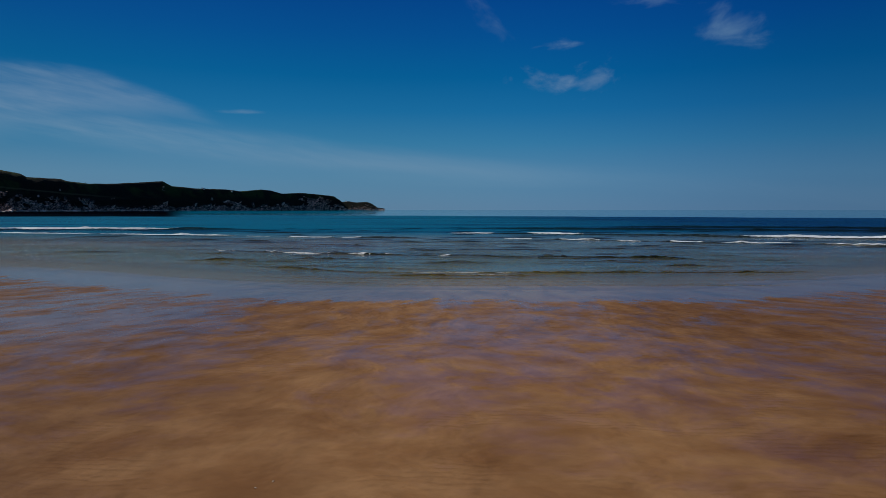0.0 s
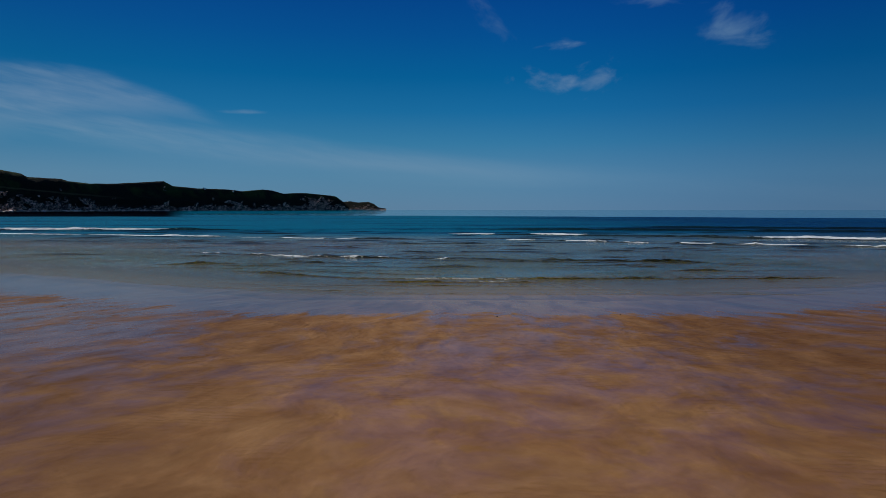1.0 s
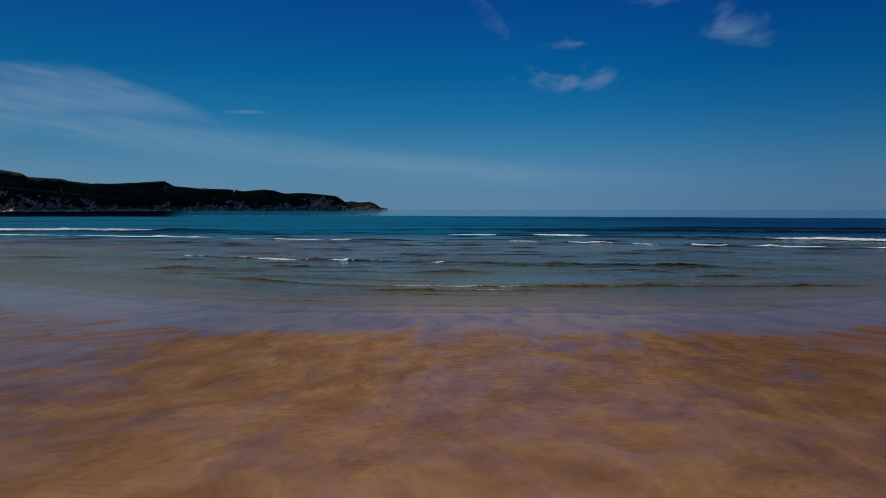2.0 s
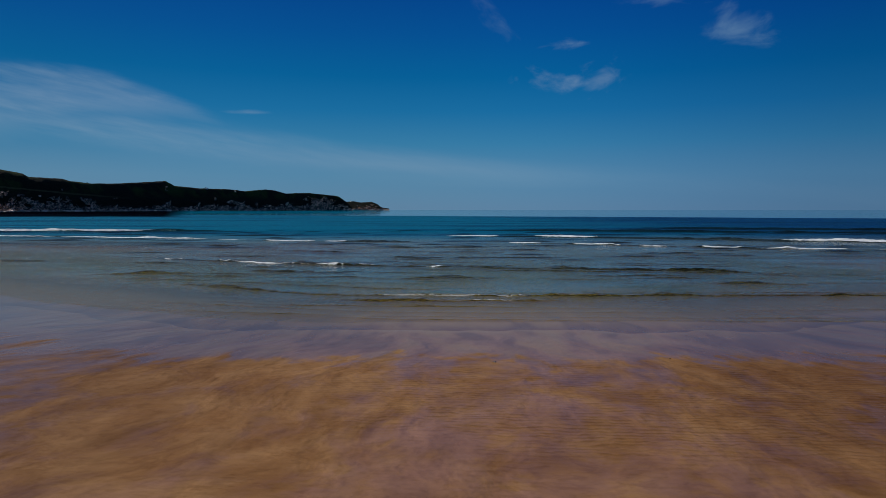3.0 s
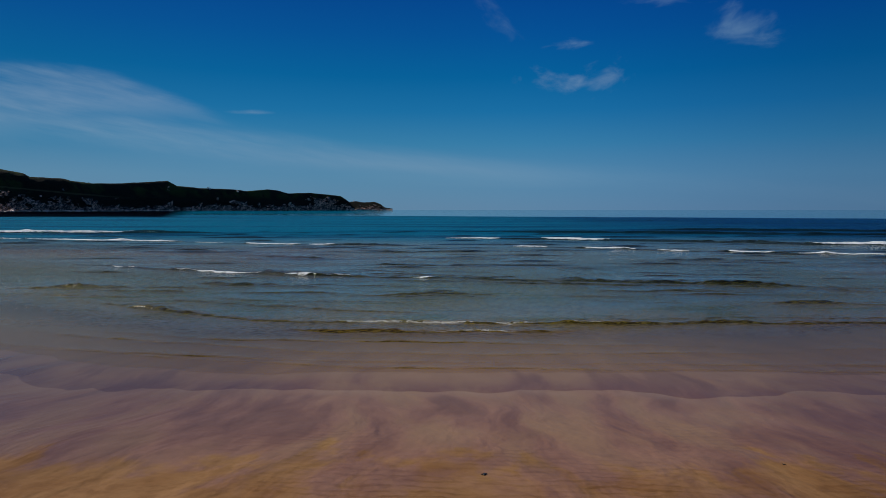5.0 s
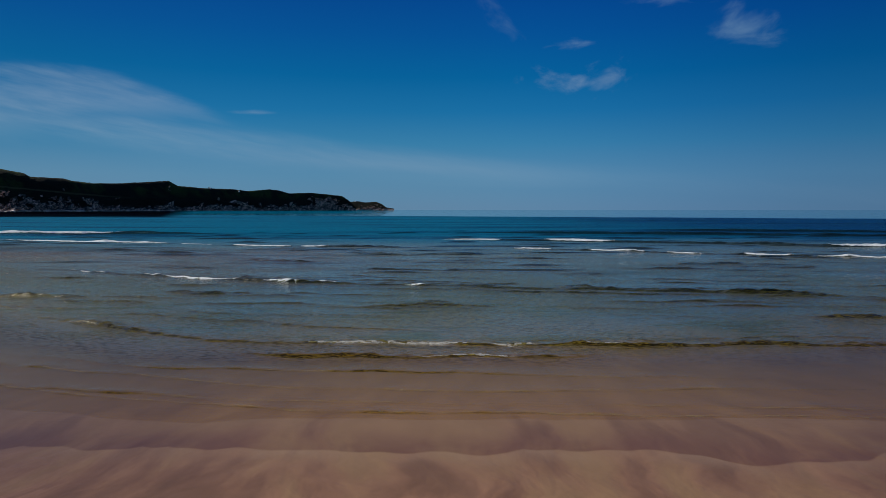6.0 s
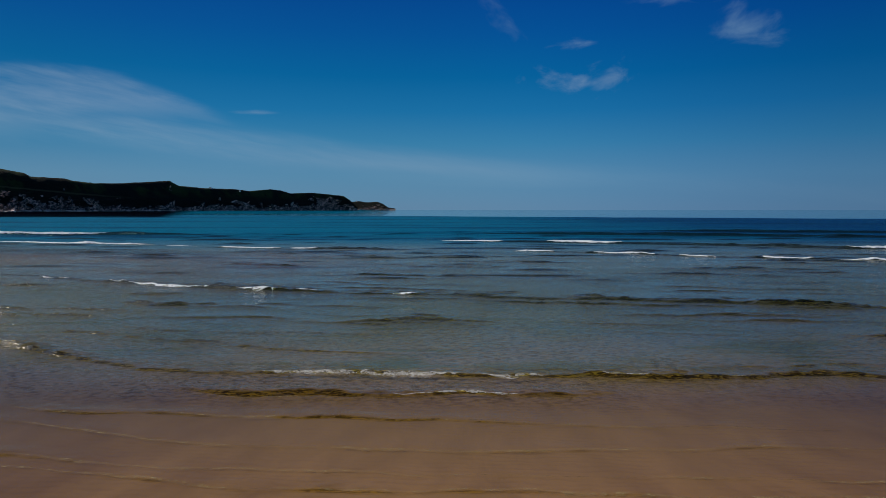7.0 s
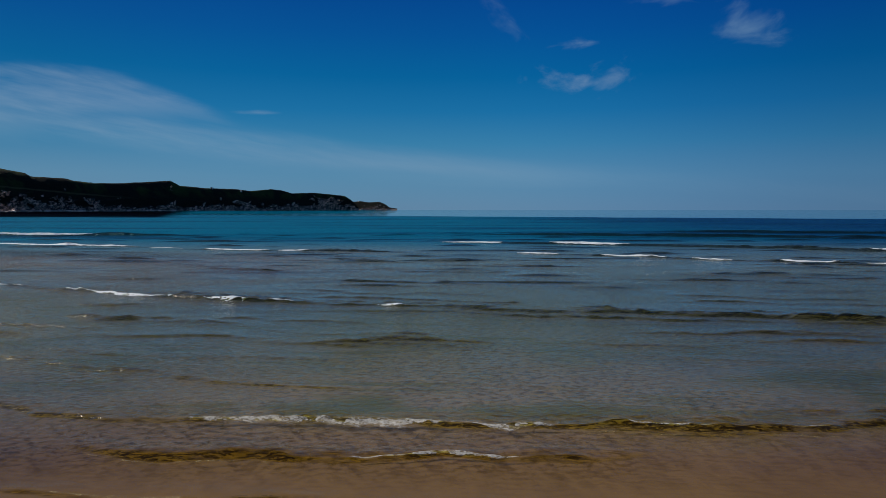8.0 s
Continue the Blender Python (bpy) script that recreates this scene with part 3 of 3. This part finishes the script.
    (-14, 62, 110.2, -0.19, 0.0022, 0.10),
    (-30, 40, 114.4, -0.22, 0.0022, 0.09),
    (-22, -4, 99.0, 0.03, 0.0, 0.11),
    (22, 48, 99.5, -0.05, 0.0, 0.11),
    (30, 62, 92.0, 0.05, 0.0, 0.11),
    (16, 36, 104.0, -0.10, 0.0, 0.10),
]
RUNS = [
    (-24, 22, 75.6, -0.01, 0.006, 0.055),
    (-30, 26, 73.0, 0.0, 0.007, 0.055),
    (-34, 48, 71.2, -0.02, 0.004, 0.045),
    (24, 50, 73.6, 0.04, 0.0, 0.055),
    (-40, 60, 69.6, -0.01, 0.006, 0.035),
]


# short steep wavelets strewn between the larger waves
wavelet_rng = random.Random(31)
for _ in range(64):
    wy = 92.0 + 110.0 * wavelet_rng.random() ** 1.3
    wx = wavelet_rng.uniform(-0.42, 0.55) * wy + 4.0
    half = wavelet_rng.uniform(3.5, 11.0) * (0.5 + wy / 160.0)
    WAVES.append((wx - half, wx + half, wy + 0.15 * wx, -0.15, 0.0, wavelet_rng.uniform(0.08, 0.19) * min(1.0, 0.50 + (wy - 92.0) / 50.0)))


def base_y(wave, x):
    """The line of a wave: straight, and bent out to sea on the headland's side."""
    x0, x1, y0, lean, bow, amp = wave
    return y0 + lean * x + bow * np.minimum(x - 5, 0) ** 2 + 0.2 * bow * np.maximum(x - 22, 0) ** 2


def crest_y(wave, x):
    y0, amp = wave[2], wave[5]
    k = (0.5 + y0 / 160.0) * (0.55 if amp < 0.08 else 1.0)
    slow = 1.5 * vnoise(x * 0.06, x * 0 + y0, 2, 3)
    mid = (0.75 if y0 < 150 else 0.25) * vnoise(x * 0.30, x * 0 + y0, 2, 4)
    fast = (0.05 if amp < 0.08 else 0.16) * vnoise(x * 1.1, x * 0 + y0, 2, 14)
    return base_y(wave, x) + k * (slow + mid + fast)


def wave_height(wave, x, y):
    x0, x1, y0, lean, bow, amp = wave
    ends = smooth(x, x0, x0 + 0.22 * (x1 - x0)) * smooth(-x, -x1, -x1 + 0.22 * (x1 - x0))
    lumps = 0.50 + 1.1 * vnoise(x * 0.13, x * 0 + 2 * y0, 2, 5) + 0.25 * vnoise(x * 0.6, x * 0 + 2 * y0, 2, 15)
    lumps = np.maximum(lumps, 0.42) if y0 < 200 else 0.75 + 0.3 * lumps
    d = y - crest_y(wave, x)
    front, rear = 0.09 + 0.92 * amp + (0.15 if y0 < 80 else 0.0), 0.45 + 5.5 * amp
    face = np.maximum(np.exp(-(d / front) ** 2), 0.42 * np.exp(-(d / (2.3 * front + 0.1)) ** 2))
    shape = np.where(d < 0, face, np.exp(-(d / rear) ** 2))
    return 1.35 * amp * ends * np.maximum(lumps, 0.0) * shape


def sea_z(x, y):
    z = np.zeros_like(x)
    for wave in WAVES + RUNS:
        near = np.abs(y - base_y(wave, x)) < 14 + wave[5] * 20
        if near.any():
            z[near] += wave_height(wave, x[near], y[near])
    z *= 1 + (0.45 * vnoise(x * 0.7, y * 1.3, 2, 17) + 0.25 * vnoise(x * 2.1, y * 2.6, 1, 19)) * smooth(-y, -220, -150)
    swell = smooth(y, 72, 130)
    z += 0.05 * swell * vnoise(x * 0.07, y * 0.30, 2, 6) + 0.09 * smooth(y, 110, 250) * vnoise(x * 0.02, y * 0.12, 2, 7)
    n = vnoise(x * 0.055, y * 0.26, 2, 9)
    z += 0.75 * smooth(y, 88, 150) * smooth(-y, -330, -240) * np.maximum(0, n - 0.10) ** 1.5
    z += 0.012 * smooth(y, 66, 80) * vnoise(x * 0.5, y * 1.1, 2, 8)
    return z


rows_y = spread([(64, 0.10), (88, 0.2), (120, 0.3), (180, 0.4), (300, 3.0), (480, 20), (1000, 150), (4900, 1)])
cols_s = np.linspace(-1, 1, 721)
S, Yg = np.meshgrid(cols_s, rows_y)
Xg = S * (0.8 * Yg + 10) * np.where(Yg > 300, 1.0 + (Yg - 300) / 4600, 1)
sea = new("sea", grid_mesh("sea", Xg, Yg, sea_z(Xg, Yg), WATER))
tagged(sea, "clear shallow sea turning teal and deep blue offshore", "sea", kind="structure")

# ------------------------------------------------------------ foam on the breaking waves
# wave, x from, x to, depth of the foam
FOAM_RUNS = [
    (0, -236, -118, 2.4), (0, -138, -104, 1.6),
    (3, 1, 18, 1.6), (3, 27, 46, 1.6), (3, 84, 160, 2.2),
    (4, -176, -112, 1.2), (4, -116, -62, 1.4), (4, -61, -52, 0.8),
    (5, -47, -31, 1.0), (5, -30, -23, 1.2),
    (6, 17, 25, 1.8), (6, 31, 42, 1.4), (6, 45, 51, 0.8), (6, 57, 66, 1.3), (6, 68, 84, 1.0), (6, 86, 128, 1.0),
    (7, -48, -41, 0.7), (7, -36, -19, 1.2), (7, -18, -8, 1.1), (7, -2.0, 2.4, 0.8),
    (13, -5.5, 10.5, 1.0), (13, 12.5, 16.0, 0.5), (13, 18, 20.5, 0.3), (14, 2.0, 9.0, 0.45),
]


def foam_line(wave, x0, x1, deep, k):
    """A lumpy roll of white water lying on the crest and front of a wave."""
    n = max(14, int((x1 - x0) / (0.10 if wave[2] < 100 else 0.22 + wave[2] / 900)))
    a = np.linspace(0, 1, n)
    x = x0 + (x1 - x0) * a
    taper = np.sin(np.pi * np.clip(a, 0, 1)) ** 0.7
    width = deep * taper * (0.55 + 0.9 * vnoise(x * 0.45, x * 0, 3, k + 11) + 0.5 * vnoise(x * 1.9, x * 0, 2, k + 13))
    if wave[2] > 150:
        width = deep * taper * (0.75 + 0.35 * vnoise(x * 0.12, x * 0, 2, k + 11) + 0.12 * vnoise(x * 0.9, x * 0, 2, k + 13))
    width = np.maximum(width, 0.02)
    b = np.linspace(0, 1, 10)
    A, B = np.meshgrid(x, b, indexing="ij")
    cy = crest_y(wave, x)
    top = cy + 0.12 * deep
    Y = top[:, None] - B * width[:, None] * (1.0 + 0.25 * vnoise(A * 1.7, B * 2, 2, k + 21))
    lift = np.sin(np.pi * np.clip(B * 0.96 + 0.02, 0, 1)) ** 0.6
    Z = sea_z(A.copy(), Y.copy()) + lift * (0.012 + (0.20 if wave[2] > 150 else 0.025) * width[:, None]) * (0.85 + (0.35 if wave[2] > 150 else 0.9) * vnoise(A * (0.8 if wave[2] > 150 else 2.3), Y * 3, 3, k + 31)) - 0.015
    ob = new("foam_line", grid_mesh("foam_line", A, Y, Z, FOAM if wave[2] > 100 else LACE, fade=np.sin(np.pi * np.clip(B * 0.9 + 0.08, 0, 1)) ** 0.6 * np.clip(3 * taper, 0, 1)[:, None]))
    return tagged(ob, "broken white foam along the crest of a small wave", "sea foam", "foam on the breaking waves")


for k, (w, x0, x1, deep) in enumerate(FOAM_RUNS):
    foam_line(WAVES[w], x0, x1, deep, k)

# frayed edges of each thin wash: their golden caustic light painted on strips
def wash_edge(wave, x0, x1, wide, k, toe=0.0):
    n = int((x1 - x0) / 0.12)
    x = np.linspace(x0, x1, n)
    cy = crest_y(wave, x) - toe + 0.08 * vnoise(x * 0.9, x * 0, 3, k + 50)
    w = wide * np.maximum(0.05, 0.6 + 0.9 * vnoise(x * 0.35, x * 0, 2, k + 60)) * np.minimum(1, 4 * np.minimum(x - x0, x1 - x) / (x1 - x0) + 0.05)
    b = np.linspace(0, 1, 5)
    A, B = np.meshgrid(x, b, indexing="ij")
    Y = cy[:, None] - B * w[:, None]
    Z = np.maximum(sea_z(A.copy(), Y.copy()), sand_z(A, Y)) + 0.006 + 0.012 * np.sin(np.pi * B)
    ob = new("wash_edge", grid_mesh("wash_edge", A, Y, Z, EDGE_LIGHT, fade=0.75 + 0 * B))
    return tagged(ob, "thin golden line of sunlight painted along the edge of a wave", "sea foam", "wash lines on the wet sand")


for k, (w, x0, x1, wide) in enumerate([(0, -22, 20, 0.16), (1, -28, 24, 0.20), (2, -32, 46, 0.16), (3, 25, 48, 0.2), (4, -38, 58, 0.22)]):
    wash_edge(RUNS[w], x0, x1, wide, k)
# the same painted lines of light along the feet of near waves
for k, (w, x0, x1, wide) in enumerate([(13, 11, 24, 0.12), (13, 20, 44, 0.14), (14, -8, 2, 0.10), (14, 1, 11, 0.10), (12, -10, 2, 0.08)]):
    wash_edge(WAVES[w], x0, x1, wide, k + 7, 0.30 + 1.6 * WAVES[w][5])

# ------------------------------------------------------------ headlands
# bearing (as tangent times 1000) and rise of the skyline (as tangent times 1000)
RIDGE = [(-1200, 60), (-960, 66), (-700, 62), (-664, 55), (-655, 50), (-602, 47), (-588, 43), (-557, 39.5), (-520, 39.5), (-468, 42),
         (-441, 43.5), (-428, 36), (-388, 32), (-340, 30.5), (-318, 27.5), (-285, 30.5), (-270, 28.5), (-254, 24),
         (-222, 25), (-190, 22), (-172, 20), (-164, 14.5), (-157, 9), (-150, 0.5)]
FAR_RIDGE = [(-200, 13), (-160, 11), (-148, 12), (-137, 10), (-120, 11), (-111, 7.5), (-104, 2.2), (-92, 0.4)]


def headland(name, ridge, shore_at, cols, rows, seed):
    """Cliffs, a rocky foot and a rounded back, laid out by bearing from the beach."""
    tab = np.array(ridge, float)
    b = np.linspace(tab[0, 0], tab[-1, 0], cols) / 1000
    rise = np.interp(b * 1000, tab[:, 0], tab[:, 1]) / 1000
    kernel = np.hanning(7) / np.hanning(7).sum()
    rise = np.convolve(np.pad(rise, 3, mode="edge"), kernel, mode="valid")
    wide = np.hanning(cols // 4) / np.hanning(cols // 4).sum()
    shore = np.convolve(np.pad(shore_at(b), (cols // 8, cols // 4 - cols // 8 - 1), mode="edge"), wide, mode="valid")
    shore = shore + 6 * vnoise(b * 40, b * 0, 2, seed)
    run = np.clip(rise * shore * 1.25, 12, 300)
    top = np.maximum(rise * (shore + run) + EYE_Z, 1.0)
    k = np.concatenate([np.linspace(0, 0.12, rows // 3), np.linspace(0.12, 0.5, rows // 2)[1:], np.linspace(0.5, 2.2, rows // 3)[1:]])
    K, Bg = np.meshgrid(k, b)
    off = run[:, None] * K
    dist = shore[:, None] + off
    along = Bg * shore[:, None]
    rocky = 0.30 + 0.03 * vnoise(Bg * 30, K * 0, 2, seed + 1)
    foot = np.minimum(off * 0.42, 5.0) / top[:, None]
    prof = foot + (rocky - 0.02) * smooth(K, 0.05, 0.42) + (1 - rocky) * smooth(K, 0.22, 1.02)
    prof = np.where(K > 1, prof[:, [np.argmin(abs(k - 1))]] * (1 - 0.55 * smooth(K, 1, 2.2)), prof)
    prof = prof / np.maximum(prof.max(axis=1, keepdims=True), 0.2)
    low = smooth(K, 0.01, 0.08) * smooth(-K, -0.62, -0.25)
    ledge = vnoise(along / 26, off / 17, 3, seed + 2)
    ledge = np.sign(ledge) * np.abs(ledge) ** 0.7
    crag = vnoise(along / 9, off / 7, 3, seed + 5)
    knoll = vnoise(along / 70, off / 45, 3, seed + 3) * smooth(-K, -1.0, -0.7) * smooth(K, 0.2, 0.5)
    Z = top[:, None] * (prof + 0.02 * knoll) + (5.5 * ledge + 2.6 * crag) * low * np.minimum(1, top[:, None] / 40)
    Z += 0.8 * vnoise(along / 6, off / 6, 2, seed + 4) * smooth(off, 1, 8)
    Z[:, 0] = -2.0
    X = Bg * dist
    ob = new(name, grid_mesh(name, X, dist, Z, HILL))
    return ob, (b, shore, run, top), (b, shore, run, top, Z, k)


near_shore = lambda b: np.interp(b * 1000, [-1200, -700, -560, -430, -290, -160], [1250, 1620, 1850, 2200, 2550, 3100])
headland_near, NEAR, NEAR_FULL = headland("headland", RIDGE, near_shore, 1000, 110, 40)
tagged(headland_near, "dark heather and grass headland with pale rocky cliffs above the sea", "headland")
headland_far, _, FAR_FULL = headland("headland", FAR_RIDGE, lambda b: 3900 + 0 * b, 260, 80, 60)
tagged(headland_far, "distant low cliff point at the end of the coast", "headland")


def rock_mesh(seed, squash):
    bm = bmesh.new()
    bmesh.ops.create_icosphere(bm, subdivisions=2, radius=1.0)
    for vert in bm.verts:
        n = noise.noise(vert.co * 1.1 + Vector((seed * 3.1, 0, 0))) * 0.55 + noise.noise(vert.co * 2.7 + Vector((0, seed, 0))) * 0.25
        vert.co *= 1 + n
        vert.co.z *= squash
    me = bpy.data.meshes.new("rock")
    bm.to_mesh(me)
    bm.free()
    me.materials.append(SHELF)
    return me


rocks = [rock_mesh(i, 0.45 + 0.08 * i) for i in range(6)]
rng = random.Random(8)
b_arr, shore_arr, run_arr, top_arr = NEAR
for i in range(280):
    b = -0.72 + 0.56 * (i + rng.random()) / 280
    d = float(np.interp(b, b_arr, shore_arr)) + rng.uniform(-9, 2)
    size = rng.uniform(2.0, 5.0)
    ob = new("rock", rng.choice(rocks))
    ob.matrix_world = pose(b * d, d, rng.uniform(1.2, 2.6), 0, 0, rng.uniform(0, 360)) @ Matrix.Diagonal((size * rng.uniform(1.5, 4.0), size, size * rng.uniform(0.6, 1.0), 1))
    ob.parent = headland_near


# bearing, spread and thickness of the bare outcrops, and how far up the slope they reach
OUTCROPS = [(-0.69, 0.030, 0.5), (-0.565, 0.025, 0.4), (-0.395, 0.025, 0.3), (-0.27, 0.040, 0.4), (-0.625, 0.055, 0.75), (-0.515, 0.020, 0.45), (-0.435, 0.035, 0.35), (-0.345, 0.035, 0.45), (-0.195, 0.030, 0.75), (-0.125, 0.020, 0.6)]
OUTCROP_REACH = ([-0.72, -0.56, -0.50, -0.44, -0.40, -0.34, -0.26, -0.19, -0.10], [0.36, 0.36, 0.30, 0.62, 0.36, 0.52, 0.34, 0.75, 0.6])


def rock_field(parent, spec, count, b0, b1, reach, size_range, seed):
    """Pale outcrops and boulders strewn over the lower slope, in clusters, as one mesh."""
    rnd = np.random.RandomState(seed)
    b_arr, shore_arr, run_arr, top_arr, Zg, kk = spec
    ball = np.array([(x, y, z) for x in (-1, 1) for y in (-1, 1) for z in (-1, 1)], float)
    faces = np.array([(0, 1, 3, 2), (4, 6, 7, 5), (0, 4, 5, 1), (2, 3, 7, 6), (0, 2, 6, 4), (1, 5, 7, 3)])
    tries = 30 * count
    b, k = rnd.uniform(b0, b1, tries), rnd.rand(tries) ** 1.3 * reach
    clump = vnoise(b * 60, k * 7.0 + b * 40, 2, seed) + 0.5 * vnoise(b * 190, k * 16.0 + b * 160, 2, seed + 1)
    bare = sum(g * np.exp(-((b - at) / wide) ** 2) for at, wide, g in OUTCROPS)
    keep = rnd.rand(tries) < 0.14 + 1.1 * bare + 0.9 * clump - 1.1 * k / np.interp(b, *OUTCROP_REACH)
    b, k = b[keep][:count], k[keep][:count]
    n = len(b)
    ci = np.clip(np.searchsorted(b_arr, b), 0, len(b_arr) - 1)
    ri = np.clip(np.searchsorted(kk, k), 0, len(kk) - 1)
    d = shore_arr[ci] + run_arr[ci] * kk[ri]
    size = rnd.uniform(*size_range, n) * d / 2000
    axes = np.stack([rnd.uniform(1.4, 5.0, n), rnd.uniform(0.8, 1.6, n), rnd.uniform(0.3, 0.85, n)], 1)
    m = ball * (1 + 1.1 * (rnd.rand(n, 8, 3) - 0.5)) * (size[:, None] * axes)[:, None, :]
    a, lean = np.where(rnd.rand(n) < 0.65, rnd.uniform(-1.2, -0.5, n), rnd.uniform(-0.5, 1.0, n))[:, None], rnd.uniform(-0.5, 0.9, n)[:, None]
    x, y = m[..., 0] * np.cos(a) - m[..., 1] * np.sin(a), m[..., 0] * np.sin(a) + m[..., 1] * np.cos(a)
    z = m[..., 2] + lean * m[..., 0]
    verts = np.stack([x + (b * d)[:, None], y + d[:, None], z + (Zg[ci, ri] + 0.1 * size)[:, None]], -1).reshape(-1, 3)
    tris = (faces[None] + 8 * np.arange(n)[:, None, None]).reshape(-1, 4)
    me = bpy.data.meshes.new("rock_field")
    me.from_pydata(verts.tolist(), [], tris.tolist())
    me.materials.append(ROCK)
    ob = new("rock_field", me)
    ob.parent = parent
    return tagged(ob, "pale grey rock outcrops and boulders", kind="stuff")


rock_field(headland_near, NEAR_FULL, 17000, -0.72, -0.157, 0.70, (0.40, 2.1), 21)
rock_field(headland_far, FAR_FULL, 200, -0.15, -0.104, 0.6, (0.5, 1.3), 22)


# ------------------------------------------------------------ cottages and bushes on the headland
def box_bm(w, d, h, z0=0.0):
    bm = bmesh.new()
    bmesh.ops.create_cube(bm, size=1.0)
    for vert in bm.verts:
        vert.co = Vector((vert.co.x * w, vert.co.y * d, z0 + (vert.co.z + 0.5) * h))
    return bm


def cottage():
    """A low whitewashed cottage with a slate roof; its front faces the bay."""
    root = new("cottage")
    tagged(root, "small whitewashed cottage with a slate roof on the headland", "house", "cottages on the headland")
    bm = box_bm(12, 6.5, 6.0, -3.0)
    for x in (-6, 6):
        a = [bm.verts.new((x, y, z)) for y, z in ((-3.25, 3.0), (3.25, 3.0), (0, 5.6))]
        bm.faces.new(a)
    part("wall", bm, WHITEWASH, root)
    bm = bmesh.new()
    for sy in (-1, 1):
        lo = [bm.verts.new((x, sy * 3.7, 2.75)) for x in (-6.3, 6.3)]
        hi = [bm.verts.new((x, 0, 5.75)) for x in (6.3, -6.3)]
        bm.faces.new(lo + hi)
    bmesh.ops.solidify(bm, geom=bm.faces[:], thickness=0.18)
    roof = part("roof", bm, SLATE, root)
    for x in (-5.2, 5.2):
        ob = part("chimney", box_bm(0.9, 0.9, 1.5, 5.2), WHITEWASH, roof)
        ob.location.x = x
    ob = part("door", box_bm(1.0, 0.12, 2.0, 0.0), SLATE, root)
    ob.location = (0, -3.27, 0)
    for x in (-3.4, 3.4):
        ob = part("window", box_bm(1.1, 0.10, 1.1, 1.0), DARK_GLASS, root)
        ob.location = (x, -3.26, 0)
    return root


def on_slope(spec, b, k):
    """A place on a headland by bearing and by how far up its slope."""
    b_arr, shore_arr, run_arr, top_arr, Zg, kk = spec
    ci, ri = int(np.argmin(abs(b_arr - b))), int(np.argmin(abs(kk - k)))
    d = shore_arr[ci] + run_arr[ci] * kk[ri]
    return b * d, d, float(Zg[ci, ri])


first = cottage()
first.matrix_world = pose(*on_slope(NEAR_FULL, -0.377, 0.93), 0, 0, -45) @ Matrix.Scale(0.75, 4)
copy_thing(first, pose(*on_slope(NEAR_FULL, -0.333, 0.84), 0, 0, -38))
copy_thing(first, pose(*on_slope(NEAR_FULL, -0.1915, 0.70), 0, 0, -40))
lodge = copy_thing(first, pose(*on_slope(FAR_FULL, -0.1525, 1.0), 0, 0, -50))
tagged(lodge, "white house standing on the far point above the sea")


def bush(b, k, size, seed):
    """A wind-clipped bush: short stems under a ragged crown of small leaf clumps."""
    rnd = random.Random(seed)
    root = new("bush")
    tagged(root, "dark wind-clipped bush standing on the skyline", "bush", "bushes on the headland")
    bm = bmesh.new()
    for _ in range(4):
        a = rnd.uniform(0, 6.28)
        m = Matrix.Translation((0, 0, 0.25 * size)) @ Matrix.Rotation(rnd.uniform(0.1, 0.5), 4, (math.cos(a), math.sin(a), 0))
        bmesh.ops.create_cone(bm, cap_ends=True, segments=6, radius1=0.06 * size, radius2=0.03 * size, depth=0.9 * size, matrix=m)
    part("stem", bm, WEED, root)
    bm = bmesh.new()
    for _ in range(70):
        a, r = rnd.uniform(0, 6.28), size * rnd.random() ** 0.6
        at = Vector((math.cos(a) * r * 1.3, math.sin(a) * r, size * (0.35 + 0.75 * rnd.random() * (1 - 0.5 * r / size))))
        m = Matrix.Translation(at) @ Euler((rnd.random() * 3, rnd.random() * 3, 0)).to_matrix().to_4x4() @ Matrix.Diagonal((1, 0.7, 0.4, 1))
        bmesh.ops.create_icosphere(bm, subdivisions=1, radius=size * rnd.uniform(0.12, 0.26), matrix=m)
    part("crown", bm, GORSE, root)
    root.matrix_world = pose(*on_slope(NEAR_FULL, b, k), 0, 0, rnd.uniform(0, 360))


for i, (b, k, size) in enumerate([(-0.379, 1.0, 3.4), (-0.375, 0.98, 2.2), (-0.563, 0.99, 2.2), (-0.330, 0.93, 2.4), (-0.351, 0.90, 2.2)]):
    bush(b, k, size, i)


# ------------------------------------------------------------ scraps on the sand
def scrap(x, y, size, mat, label, name, category, seed):
    """A small torn leaf or shell lying flat on the sand."""
    rnd = random.Random(seed)
    bm = bmesh.new()
    for _ in range(3):
        a = rnd.uniform(0, 3.14)
        m = Matrix.Translation((rnd.uniform(-0.3, 0.3) * size, rnd.uniform(-0.3, 0.3) * size, 0.12 * size)) @ Matrix.Rotation(a, 4, "Z") @ Matrix.Diagonal((1.0, 0.35, 0.22, 1))
        bmesh.ops.create_icosphere(bm, subdivisions=2, radius=size * rnd.uniform(0.4, 0.7), matrix=m)
    for vert in bm.verts:
        vert.co += 0.15 * size * noise.noise_vector(vert.co * 4 / size)
    ob = part(name, bm, mat)
    ob.location = (x, y, float(sand_z(np.array(x), np.array(y))))
    tagged(ob, label, category)


scrap(4.79, 55.95, 0.14, WEED, "small dark scrap of seaweed on wet sand", "seaweed", "seaweed", 1)
scrap(14.6, 56.9, 0.10, WEED, "small dark scrap of seaweed on wet sand", "seaweed", "seaweed", 2)
scrap(-5.05, 18.35, 0.06, SHELL, "pale broken shell half buried in the sand", "shell", "shell", 3)
scrap(-5.45, 17.88, 0.06, SHELL, "pale broken shell half buried in the sand", "shell", "shell", 4)
